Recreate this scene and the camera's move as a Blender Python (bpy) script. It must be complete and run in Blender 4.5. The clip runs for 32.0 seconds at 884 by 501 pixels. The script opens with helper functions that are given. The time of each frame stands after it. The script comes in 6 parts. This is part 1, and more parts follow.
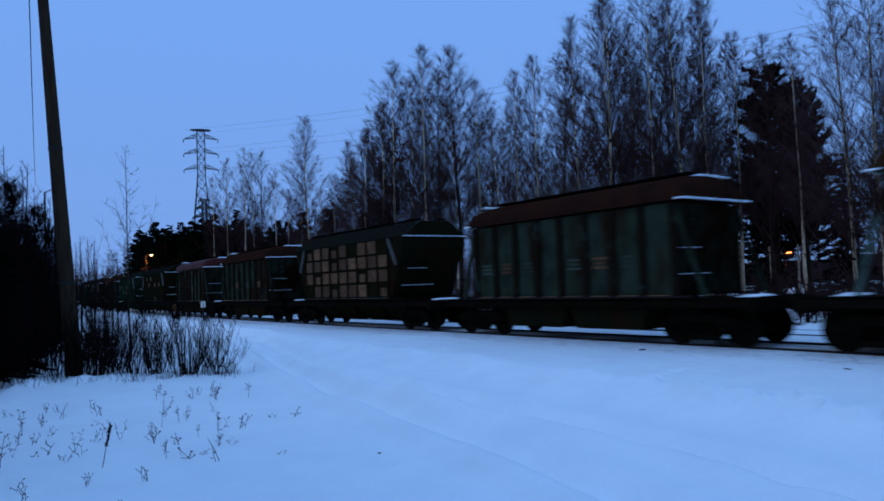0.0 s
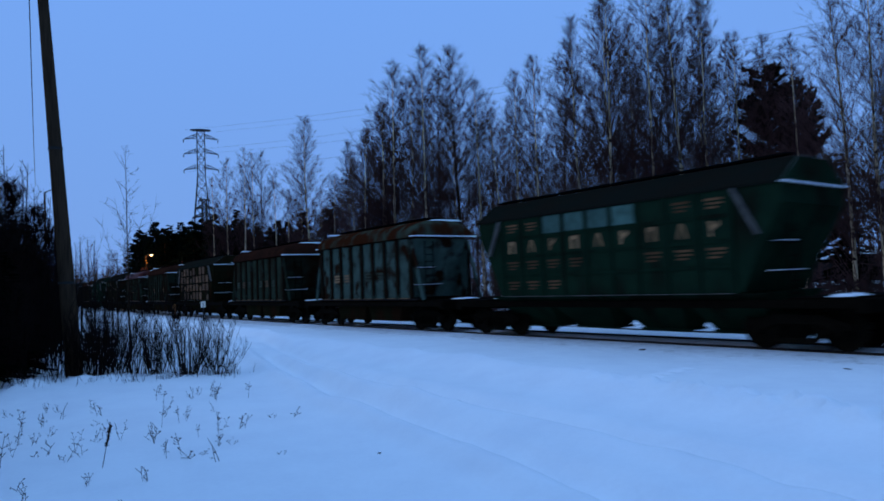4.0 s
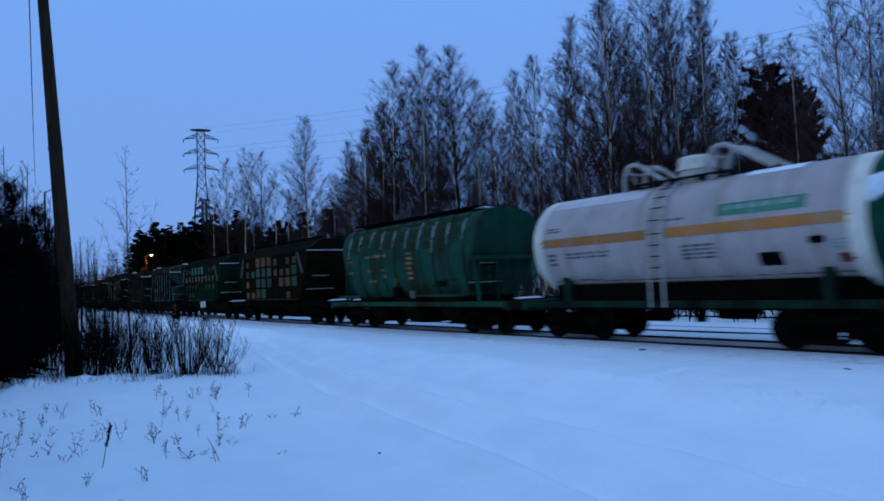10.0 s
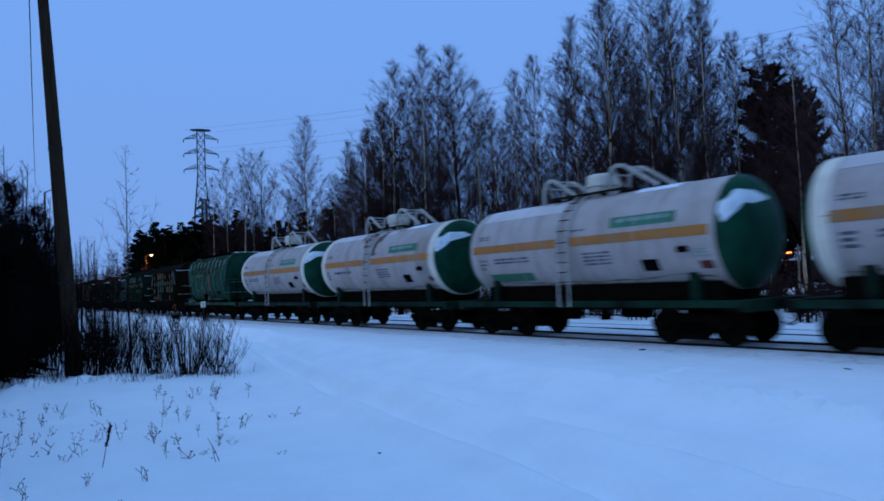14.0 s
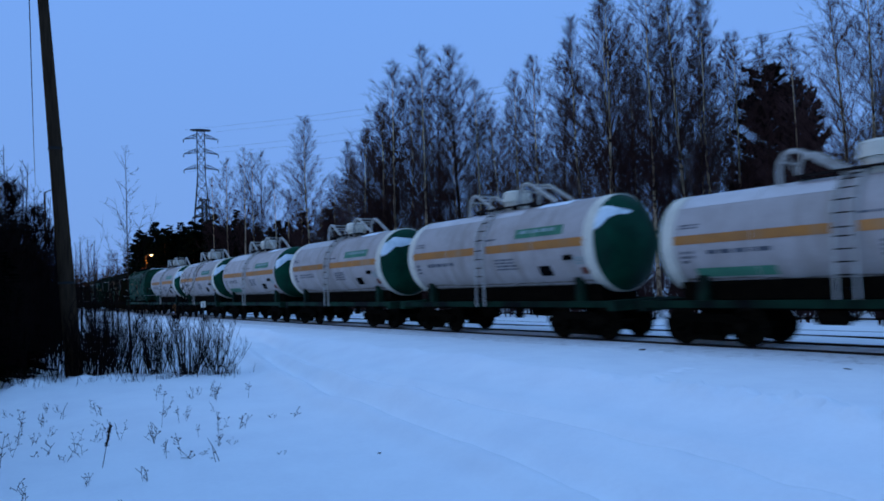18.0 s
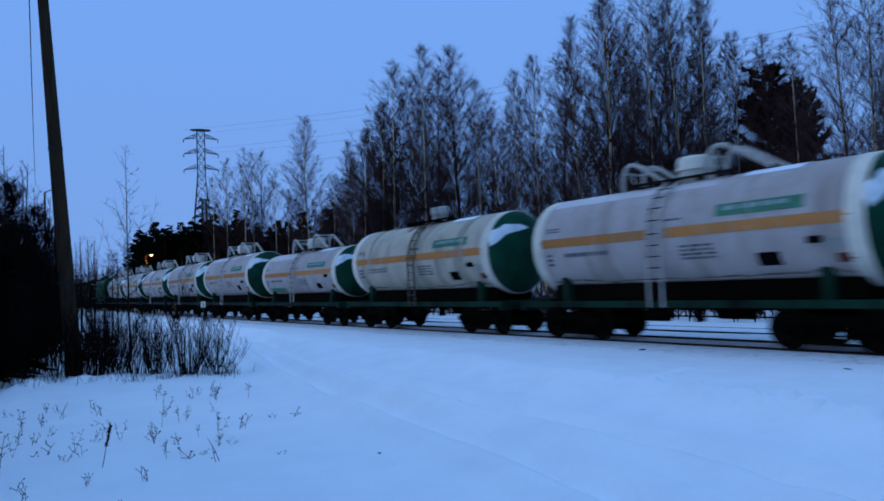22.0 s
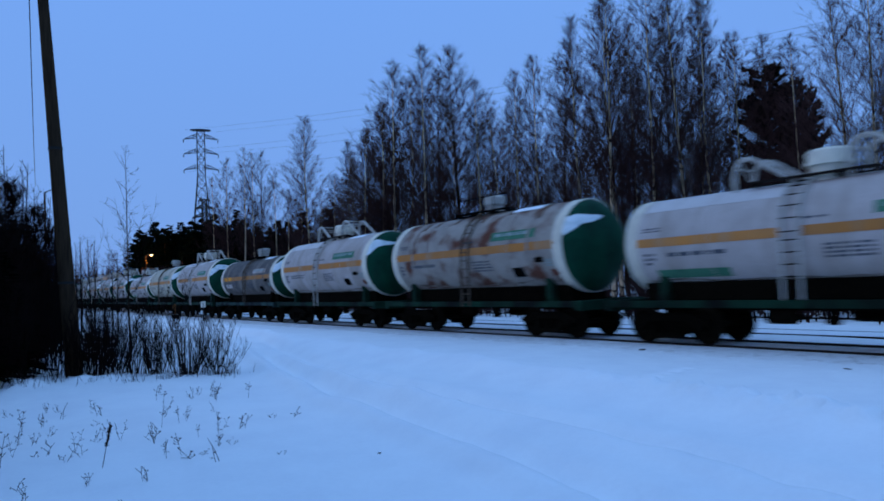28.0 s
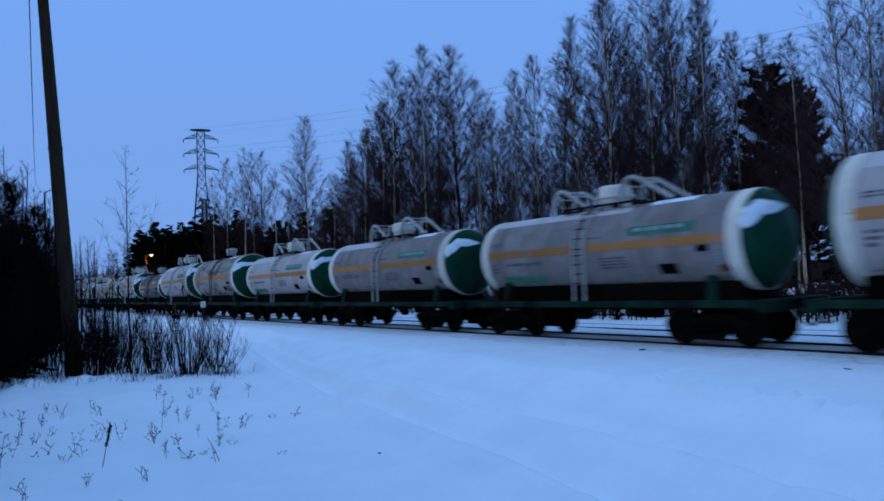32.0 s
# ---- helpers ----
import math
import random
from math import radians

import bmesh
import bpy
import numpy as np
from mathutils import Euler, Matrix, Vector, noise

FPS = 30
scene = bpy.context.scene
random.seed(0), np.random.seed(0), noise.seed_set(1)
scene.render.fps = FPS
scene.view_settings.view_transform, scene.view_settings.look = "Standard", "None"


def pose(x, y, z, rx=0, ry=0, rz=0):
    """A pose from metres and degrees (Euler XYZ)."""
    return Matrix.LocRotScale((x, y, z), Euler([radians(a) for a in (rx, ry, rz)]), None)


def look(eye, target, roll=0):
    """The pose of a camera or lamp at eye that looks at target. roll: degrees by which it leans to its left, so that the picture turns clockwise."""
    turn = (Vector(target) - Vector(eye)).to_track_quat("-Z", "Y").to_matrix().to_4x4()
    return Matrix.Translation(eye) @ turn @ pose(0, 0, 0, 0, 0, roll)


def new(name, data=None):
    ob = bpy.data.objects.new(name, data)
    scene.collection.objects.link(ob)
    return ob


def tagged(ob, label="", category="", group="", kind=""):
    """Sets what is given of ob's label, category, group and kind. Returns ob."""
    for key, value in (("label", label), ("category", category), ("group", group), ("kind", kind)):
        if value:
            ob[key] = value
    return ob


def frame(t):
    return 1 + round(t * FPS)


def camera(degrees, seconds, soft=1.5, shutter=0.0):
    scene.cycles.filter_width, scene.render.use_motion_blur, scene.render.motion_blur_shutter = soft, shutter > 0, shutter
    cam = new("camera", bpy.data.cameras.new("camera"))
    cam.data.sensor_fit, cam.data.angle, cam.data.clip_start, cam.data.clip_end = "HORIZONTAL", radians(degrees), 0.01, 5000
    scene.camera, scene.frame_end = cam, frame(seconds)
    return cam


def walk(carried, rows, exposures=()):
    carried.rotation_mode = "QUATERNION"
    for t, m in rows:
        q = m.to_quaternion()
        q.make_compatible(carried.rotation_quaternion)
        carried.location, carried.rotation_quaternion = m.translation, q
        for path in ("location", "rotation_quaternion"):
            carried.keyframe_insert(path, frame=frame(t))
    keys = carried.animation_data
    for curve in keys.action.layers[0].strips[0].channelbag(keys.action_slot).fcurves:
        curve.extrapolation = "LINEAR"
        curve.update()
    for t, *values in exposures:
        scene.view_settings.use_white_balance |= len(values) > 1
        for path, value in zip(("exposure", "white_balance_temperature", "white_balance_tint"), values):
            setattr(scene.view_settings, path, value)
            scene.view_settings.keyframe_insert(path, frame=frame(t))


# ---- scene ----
# ---- the camera: it stands still beside the track ----
cam = camera(65.94, 32.0, soft=1.7, shutter=1.0)
EYE = (0.0, 0.0, 1.863)
AIM = (-0.79964, 0.59799, 0.04835)     # the way it looks
CAM_POSE = look(EYE, (EYE[0] + AIM[0], EYE[1] + AIM[1], EYE[2] + AIM[2]), -2.33)
walk(cam, [(0.0, CAM_POSE), (32.0, CAM_POSE)])

# ---- dusk sky and a weak, broad sun ----
world = bpy.data.worlds.new("dusk_sky")
scene.world = world
world.use_nodes = True
wn, wl = world.node_tree.nodes, world.node_tree.links
wn.clear()
w_out = wn.new("ShaderNodeOutputWorld")
w_bg = wn.new("ShaderNodeBackground")
w_sky = wn.new("ShaderNodeTexSky")
w_sky.sky_type = "NISHITA"
w_sky.sun_disc = False
w_sky.sun_elevation, w_sky.sun_rotation = radians(4), radians(200)
w_sky.ozone_density = 4.0
w_scale = wn.new("ShaderNodeVectorMath")
w_scale.operation = "SCALE"
w_scale.inputs["Scale"].default_value = 0.05
w_co = wn.new("ShaderNodeTexCoord")
w_sep = wn.new("ShaderNodeSeparateXYZ")
w_ramp = wn.new("ShaderNodeValToRGB")
w_ramp.color_ramp.elements[0].position = 0.0
w_ramp.color_ramp.elements[0].color = (0.200, 0.385, 0.835, 1)
w_ramp.color_ramp.elements[1].position = 0.42
w_ramp.color_ramp.elements[1].color = (0.188, 0.410, 0.965, 1)
w_top = w_ramp.color_ramp.elements.new(1.0)        # an overcast sky is brightest overhead
w_top.color = (0.300, 0.632, 1.29, 1)
w_mix = wn.new("ShaderNodeMix")
w_mix.data_type = "RGBA"
w_mix.inputs[0].default_value = 0.93
wl.new(w_co.outputs["Generated"], w_sep.inputs[0])
wl.new(w_sep.outputs["Z"], w_ramp.inputs[0])
wl.new(w_sky.outputs[0], w_scale.inputs[0])
wl.new(w_scale.outputs[0], w_mix.inputs[6])
wl.new(w_ramp.outputs[0], w_mix.inputs[7])
wl.new(w_mix.outputs[2], w_bg.inputs["Color"])
w_bg.inputs["Strength"].default_value = 1.0
wl.new(w_bg.outputs[0], w_out.inputs["Surface"])
sun = new("sun", bpy.data.lights.new("sun", "SUN"))
sun.data.energy, sun.data.angle, sun.data.color = 0.24, radians(30), (0.95, 0.93, 0.92)
sun.matrix_world = look((-20, -30, 22), (0, 0, 0))
scene.view_settings.exposure = 0.0

# ---- the track's line and the train's way along it ----
TRACK_Y = 16.98          # middle of the near track, abreast of the camera
BEND_S, BEND_E, BEND_R = 11.75, 62.0, 1002.0
START_SPEED, GAIN = 6.300, 0.0433       # metres a second, and its growth each second


def on_track(s, lat=0.0, z=0.0):
    """A point s metres along the track (away, towards -x), lat metres to the far side, and the heading there.
    The line bends gently between BEND_S and BEND_E and is straight before and after."""
    a = max(min(s, BEND_E) - BEND_S, 0.0) / BEND_R
    more = max(s - BEND_E, 0.0)
    x = -(min(s, BEND_S) + BEND_R * math.sin(a) + more * math.cos(a))
    y = TRACK_Y + BEND_R * (1 - math.cos(a)) + more * math.sin(a)
    return (x + lat * math.sin(a), y + lat * math.cos(a), z), -math.degrees(a)


def travel(t):
    """Metres that the train has gone along the track at t."""
    return -85.754 + START_SPEED * t + GAIN * t * t / 2


# ---- materials ----
def surface(name, colour, colour2=None, scale=4.0, rough=0.6, metal=0.0, bump=0.2, stretch=(1, 1, 1), fine=60.0,
            edge=(0.4, 0.65), spread=0.0, streak=None, streak_scale=(6, 6, 0.5), streak_edge=(0.5, 0.7), glow=0.0, gloss=0.04, speckle=0.18):
    """A procedural paint, bark or stone: two tones in patches, fine grain, relief, an optional layer of streaks,
    and a small change of tone from object to object."""
    m = bpy.data.materials.new(name)
    m.use_nodes = True
    nodes, links = m.node_tree.nodes, m.node_tree.links
    b = nodes["Principled BSDF"]
    co = nodes.new("ShaderNodeTexCoord")
    mp = nodes.new("ShaderNodeMapping")
    mp.inputs["Scale"].default_value = stretch
    info = nodes.new("ShaderNodeObjectInfo")
    shift = nodes.new("ShaderNodeVectorMath")
    shift.operation = "MULTIPLY_ADD"
    shift.inputs[0].default_value = (7.0, 5.0, 3.0)
    links.new(info.outputs["Random"], shift.inputs[1])
    links.new(co.outputs["Object"], shift.inputs[2])
    links.new(shift.outputs[0], mp.inputs["Vector"])
    n1 = nodes.new("ShaderNodeTexNoise")
    n1.inputs["Scale"].default_value, n1.inputs["Detail"].default_value = scale, 6
    n1.inputs["Roughness"].default_value = 0.65
    links.new(mp.outputs[0], n1.inputs["Vector"])
    r1 = nodes.new("ShaderNodeMapRange")
    r1.inputs["From Min"].default_value, r1.inputs["From Max"].default_value = edge
    links.new(n1.outputs[0], r1.inputs["Value"])
    n2 = nodes.new("ShaderNodeTexNoise")
    n2.inputs["Scale"].default_value, n2.inputs["Detail"].default_value = fine, 3
    links.new(mp.outputs[0], n2.inputs["Vector"])
    mix = nodes.new("ShaderNodeMix")
    mix.data_type = "RGBA"
    c2 = colour2 or tuple(c * 0.72 for c in colour)
    mix.inputs[6].default_value, mix.inputs[7].default_value = (*colour, 1), (*c2, 1)
    links.new(r1.outputs[0], mix.inputs[0])
    out = mix.outputs[2]
    if streak:
        mp2 = nodes.new("ShaderNodeMapping")
        mp2.inputs["Scale"].default_value = streak_scale
        links.new(shift.outputs[0], mp2.inputs["Vector"])
        n3 = nodes.new("ShaderNodeTexNoise")
        n3.inputs["Scale"].default_value, n3.inputs["Detail"].default_value = 1.0, 5
        links.new(mp2.outputs[0], n3.inputs["Vector"])
        r3 = nodes.new("ShaderNodeMapRange")
        r3.inputs["From Min"].default_value, r3.inputs["From Max"].default_value = streak_edge
        links.new(n3.outputs[0], r3.inputs["Value"])
        m3 = nodes.new("ShaderNodeMix")
        m3.data_type = "RGBA"
        m3.inputs[7].default_value = (*streak, 1)
        links.new(r3.outputs[0], m3.inputs[0])
        links.new(out, m3.inputs[6])
        out = m3.outputs[2]
    grain = nodes.new("ShaderNodeMapRange")
    grain.inputs["To Min"].default_value, grain.inputs["To Max"].default_value = 1 - speckle, 1 + speckle
    links.new(n2.outputs[0], grain.inputs["Value"])
    tone = nodes.new("ShaderNodeMapRange")
    tone.inputs["To Min"].default_value, tone.inputs["To Max"].default_value = 1 - spread, 1 + spread
    links.new(info.outputs["Random"], tone.inputs["Value"])
    mul = nodes.new("ShaderNodeMath")
    mul.operation = "MULTIPLY"
    links.new(grain.outputs[0], mul.inputs[0])
    links.new(tone.outputs[0], mul.inputs[1])
    sc = nodes.new("ShaderNodeVectorMath")
    sc.operation = "SCALE"
    links.new(out, sc.inputs[0])
    links.new(mul.outputs[0], sc.inputs["Scale"])
    links.new(sc.outputs[0], b.inputs["Base Color"])
    b.inputs["Specular IOR Level"].default_value = gloss
    b.inputs["Roughness"].default_value, b.inputs["Metallic"].default_value = rough, metal
    if bump:
        bp = nodes.new("ShaderNodeBump")
        bp.inputs["Strength"].default_value, bp.inputs["Distance"].default_value = bump, 0.02
        links.new(n1.outputs[0], bp.inputs["Height"])
        links.new(bp.outputs[0], b.inputs["Normal"])
    if glow:
        b.inputs["Emission Color"].default_value = (*colour, 1)
        b.inputs["Emission Strength"].default_value = glow
    return m


SNOW = surface("snow", (0.86, 0.87, 0.87), (0.81, 0.82, 0.83), 0.9, 0.55, bump=0.04, fine=18, speckle=0.03)
SNOW_DIRTY = surface("trodden_snow", (0.55, 0.54, 0.53), (0.74, 0.74, 0.74), 2.2, 0.7, bump=0.6, fine=40)
SNOW_SPOILED = surface("spoiled_snow", (0.70, 0.70, 0.70), (0.42, 0.40, 0.38), 3.5, 0.7, bump=0.8, fine=40, edge=(0.5, 0.75))
FROST = surface("thin_blown_snow", (0.80, 0.81, 0.80), (0.42, 0.50, 0.47), 3.0, 0.6, bump=0.3, edge=(0.5, 0.72))
SNOW_CLEAN = surface("fresh_snow", (0.86, 0.87, 0.88), (0.78, 0.79, 0.81), 5.0, 0.6, bump=0.4)
STEEL = surface("rail_steel", (0.02, 0.016, 0.014), (0.035, 0.024, 0.018), 6.0, 0.55, 0.3)
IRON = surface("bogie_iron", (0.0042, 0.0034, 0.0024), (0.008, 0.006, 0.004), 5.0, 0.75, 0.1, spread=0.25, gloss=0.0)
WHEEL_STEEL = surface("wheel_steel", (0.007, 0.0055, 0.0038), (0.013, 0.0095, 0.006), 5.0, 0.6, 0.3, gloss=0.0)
TANK_GREY = surface("pale_grey_tank_paint", (0.48, 0.395, 0.355), (0.40, 0.325, 0.285), 1.2, 0.5, bump=0.06, spread=0.1,
                    streak=(0.30, 0.235, 0.185), streak_scale=(2.2, 0.3, 0.35), streak_edge=(0.5, 0.78))
TANK_DULL = surface("dull_dusty_tank_paint", (0.295, 0.24, 0.21), (0.215, 0.175, 0.15), 1.4, 0.55, bump=0.06, edge=(0.4, 0.62),
                    streak=(0.19, 0.15, 0.12), streak_scale=(2.0, 0.4, 0.4), streak_edge=(0.5, 0.75))
TANK_CREAM = surface("cream_tank_paint", (0.54, 0.45, 0.33), (0.42, 0.36, 0.27), 1.2, 0.5, bump=0.06,
                     streak=(0.24, 0.19, 0.15), streak_scale=(1.6, 0.3, 0.3), streak_edge=(0.48, 0.72))
TANK_DARK = surface("dirty_dark_grey_tank_paint", (0.145, 0.12, 0.105), (0.085, 0.072, 0.064), 2.0, 0.55, bump=0.08, edge=(0.42, 0.58),
                    streak=(0.21, 0.17, 0.14), streak_scale=(1.6, 0.5, 0.5), streak_edge=(0.5, 0.68))
TANK_RUSTY = surface("rust_stained_grey_tank_paint", (0.36, 0.30, 0.25), (0.27, 0.22, 0.185), 1.5, 0.6, bump=0.08,
                     streak=(0.13, 0.05, 0.032), streak_scale=(1.1, 0.9, 1.2), streak_edge=(0.48, 0.62))
TANK_PALE = surface("paler_upper_tank_paint", (0.62, 0.55, 0.515), (0.55, 0.48, 0.445), 1.0, 0.5, bump=0.05, spread=0.08)
GRIME_SHADE = surface("dark_grime_and_belly_shade", (0.13, 0.10, 0.078), (0.34, 0.27, 0.22), 2.5, 0.7, bump=0.1, edge=(0.4, 0.62))
ORANGE = surface("ochre_stripe_paint", (0.49, 0.185, 0.05), (0.39, 0.165, 0.06), 1.5, 0.55, bump=0.0, spread=0.2,
                 streak=(0.36, 0.22, 0.13), streak_scale=(2.2, 0.3, 0.35), streak_edge=(0.5, 0.8))
YELLOW = surface("yellow_patch_paint", (0.85, 0.30, 0.02), None, 2.0, 0.5, bump=0.0)
GREEN_END = surface("green_dome_paint", (0.0065, 0.06, 0.031), (0.005, 0.036, 0.02), 1.2, 0.45, bump=0.05, spread=0.15,
                    streak=(0.012, 0.03, 0.02), streak_scale=(0.6, 2.0, 0.5), streak_edge=(0.5, 0.8))
GREEN_SIGN = surface("green_panel_paint", (0.075, 0.215, 0.125), (0.055, 0.155, 0.095), 2.0, 0.5, bump=0.0, spread=0.15)
GREEN_SILL = surface("green_sill_paint", (0.010, 0.040, 0.022), (0.007, 0.025, 0.014), 2.0, 0.6, spread=0.3,
                     streak=(0.006, 0.006, 0.005), streak_scale=(1.2, 0.6, 0.6), streak_edge=(0.42, 0.66))
BLUE_SILL = surface("pale_blue_sill_paint", (0.03, 0.07, 0.06), (0.012, 0.025, 0.022), 2.0, 0.6,
                    streak=(0.005, 0.005, 0.005), streak_scale=(1.2, 0.6, 0.6), streak_edge=(0.42, 0.58))
RING_WHITE = surface("white_ring_paint", (0.76, 0.67, 0.53), (0.64, 0.56, 0.45), 2.0, 0.5, bump=0.0, spread=0.1)
PALE_METAL = surface("pale_painted_metal", (0.50, 0.45, 0.39), (0.34, 0.29, 0.24), 4.0, 0.5, bump=0.05)
HATCH_BROWN = surface("rusty_painted_metal", (0.12, 0.085, 0.06), (0.05, 0.03, 0.02), 5.0, 0.6, bump=0.05)
INK = surface("dark_lettering_paint", (0.07, 0.07, 0.08), (0.14, 0.14, 0.15), 8.0, 0.6, bump=0.0)
PALE_INK = surface("pale_lettering_paint", (0.30, 0.36, 0.33), (0.2, 0.26, 0.24), 8.0, 0.6, bump=0.0)
BLACK = surface("black_paint", (0.005, 0.005, 0.005), None, 4.0, 0.6, bump=0.0, gloss=0.0)
PLACARD = surface("red_brown_placard", (0.16, 0.045, 0.03), None, 6.0, 0.6, bump=0.0)
HOP_DARK = surface("dark_rusty_hopper_steel", (0.0115, 0.0100, 0.0048), (0.0075, 0.0082, 0.0042), 1.1, 0.65, bump=0.1, spread=0.15,
                   streak=(0.017, 0.0075, 0.004), streak_scale=(1.0, 0.8, 0.7), streak_edge=(0.48, 0.62), gloss=0.0)
HOP_GREEN = surface("dark_green_hopper_paint", (0.0085, 0.0225, 0.012), (0.006, 0.015, 0.0085), 1.2, 0.6, bump=0.08, spread=0.1,
                    streak=(0.008, 0.008, 0.005), streak_scale=(1.3, 0.8, 0.5), streak_edge=(0.52, 0.7), gloss=0.0)
HOP_TEAL = surface("weathered_teal_hopper_paint", (0.066, 0.10, 0.078), (0.042, 0.062, 0.047), 1.6, 0.6, bump=0.1,
                   streak=(0.021, 0.0085, 0.0045), streak_scale=(1.5, 1.0, 1.1), streak_edge=(0.51, 0.61), spread=0.12, gloss=0.0)
RIB_RUST = surface("rusty_dark_rib_paint", (0.014, 0.0075, 0.0045), (0.010, 0.009, 0.006), 2.5, 0.7, bump=0.1, streak=(0.022, 0.03, 0.022), streak_scale=(2, 2, 1.6),
                   streak_edge=(0.58, 0.66), gloss=0.0)
HOP_DULL = surface("dull_teal_and_brown_hopper_paint", (0.027, 0.038, 0.024), (0.015, 0.019, 0.012), 1.4, 0.65, bump=0.1,
                   streak=(0.018, 0.0075, 0.004), streak_scale=(1.1, 0.6, 0.5), streak_edge=(0.46, 0.62), spread=0.2, gloss=0.0)
HOP_BROWN = surface("brown_roof_paint", (0.034, 0.012, 0.0075), (0.02, 0.009, 0.006), 1.5, 0.65, bump=0.1, spread=0.2, gloss=0.0)
HOP_RUSTROOF = surface("rusted_green_roof_paint", (0.046, 0.056, 0.036), (0.028, 0.034, 0.022), 1.5, 0.65, bump=0.1,
                       streak=(0.034, 0.010, 0.0045), streak_scale=(1.7, 1.2, 0.9), streak_edge=(0.38, 0.52), gloss=0.0)
HOP_REDROOF = surface("red_oxide_roof_paint", (0.075, 0.016, 0.012), (0.04, 0.011, 0.009), 1.5, 0.65, bump=0.1)
HOP_ROUND = surface("bright_green_hopper_paint", (0.0135, 0.073, 0.041), (0.0095, 0.052, 0.03), 1.2, 0.5, bump=0.06,
                    streak=(0.024, 0.022, 0.010), streak_scale=(0.9, 0.5, 0.5), streak_edge=(0.46, 0.66), gloss=0.02)
RUST_BLOOM = surface("rust_bloom_on_green_paint", (0.030, 0.030, 0.014), (0.0125, 0.055, 0.031), 1.6, 0.6, bump=0.05, edge=(0.42, 0.62), gloss=0.0)
WORN_PALE = surface("worn_pale_paint", (0.27, 0.29, 0.26), (0.10, 0.16, 0.125), 4.0, 0.6, bump=0.0)
PATCH_PALE = surface("pale_grey_patch_paint", (0.135, 0.062, 0.028), (0.068, 0.033, 0.016), 3.0, 0.6, bump=0.0, spread=0.45)
PATCH_GREEN = surface("pale_green_patch_paint", (0.024, 0.072, 0.034), (0.015, 0.045, 0.022), 3.0, 0.6, bump=0.0, spread=0.35)
PATCH_TEAL = surface("pale_teal_patch_paint", (0.046, 0.058, 0.037), (0.028, 0.036, 0.023), 3.0, 0.6, bump=0.0, spread=0.35)
PATCH_BLUE = surface("pale_blue_patch_paint", (0.06, 0.115, 0.092), (0.035, 0.07, 0.055), 3.0, 0.6, bump=0.0, spread=0.3)
PATCH_CREAM = surface("cream_letter_paint", (0.29, 0.155, 0.072), (0.15, 0.085, 0.044), 4.0, 0.6, bump=0.0, spread=0.3)
ROOF_DARK = surface("dark_roof_paint", (0.0085, 0.0098, 0.0075), (0.011, 0.0092, 0.0066), 1.2, 0.7, bump=0.1, spread=0.2, gloss=0.0)
STRUT_PALE = surface("pale_strut_paint", (0.12, 0.105, 0.09), (0.06, 0.055, 0.05), 3.0, 0.6, bump=0.0)
BIRCH = surface("birch_bark", (0.72, 0.48, 0.29), (0.46, 0.30, 0.18), 3.0, 0.8, bump=0.3, spread=0.2,
                streak=(0.03, 0.02, 0.014), streak_scale=(3.0, 3.0, 4.0), streak_edge=(0.57, 0.63))
TWIG = surface("bare_twigs", (0.062, 0.031, 0.027), (0.04, 0.02, 0.018), 2.0, 0.85, bump=0.0, spread=0.3, gloss=0.0)
BARK_DARK = surface("dark_bark", (0.03, 0.018, 0.011), (0.018, 0.011, 0.008), 6.0, 0.9, bump=0.4, spread=0.2, gloss=0.0)
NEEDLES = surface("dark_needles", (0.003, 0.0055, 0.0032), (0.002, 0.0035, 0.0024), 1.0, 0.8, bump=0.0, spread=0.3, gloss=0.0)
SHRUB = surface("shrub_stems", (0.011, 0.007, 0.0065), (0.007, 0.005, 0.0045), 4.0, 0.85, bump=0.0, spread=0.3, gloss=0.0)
WEED = surface("dry_weeds", (0.03, 0.018, 0.014), (0.018, 0.012, 0.01), 6.0, 0.9, bump=0.0, spread=0.3)
POLE_WOOD = surface("grey_pole_wood", (0.052, 0.033, 0.02), (0.026, 0.017, 0.011), 3.0, 0.85, gloss=0.0, bump=0.5, stretch=(6, 6, 0.5), fine=30)
ZINC = surface("galvanised_steel", (0.03, 0.03, 0.032), (0.02, 0.02, 0.022), 0.6, 0.6, 0.3, bump=0.0)
WIRE = surface("wire", (0.03, 0.03, 0.035), None, 3.0, 0.6, 0.3, bump=0.0)
WALL = surface("dark_house_wall", (0.02, 0.013, 0.011), (0.013, 0.010, 0.009), 1.0, 0.8, bump=0.1)
GLASS_DARK = surface("dark_window_glass", (0.02, 0.022, 0.025), None, 1.0, 0.1, bump=0.0, gloss=0.5)
SODIUM = surface("sodium_lamp_glow", (1.0, 0.26, 0.09), (1.0, 0.26, 0.09), 1.0, 0.5, bump=0.0, glow=5.0)
WARM_LAMP = surface("warm_lamp_glow", (1, 0.66, 0.4), (1, 0.66, 0.4), 1.0, 0.5, bump=0.0, glow=5.0)
SLEEPER = surface("sleeper_wood", (0.035, 0.028, 0.023), (0.055, 0.045, 0.04), 3.0, 0.9, bump=0.4, stretch=(1, 6, 1))
RUST_STAIN = surface("brown_spill_stain", (0.08, 0.04, 0.025), (0.19, 0.12, 0.085), 5.0, 0.7, bump=0.0)
RUST_ORANGE = surface("faded_orange_paint", (0.22, 0.085, 0.025), None, 4.0, 0.6)


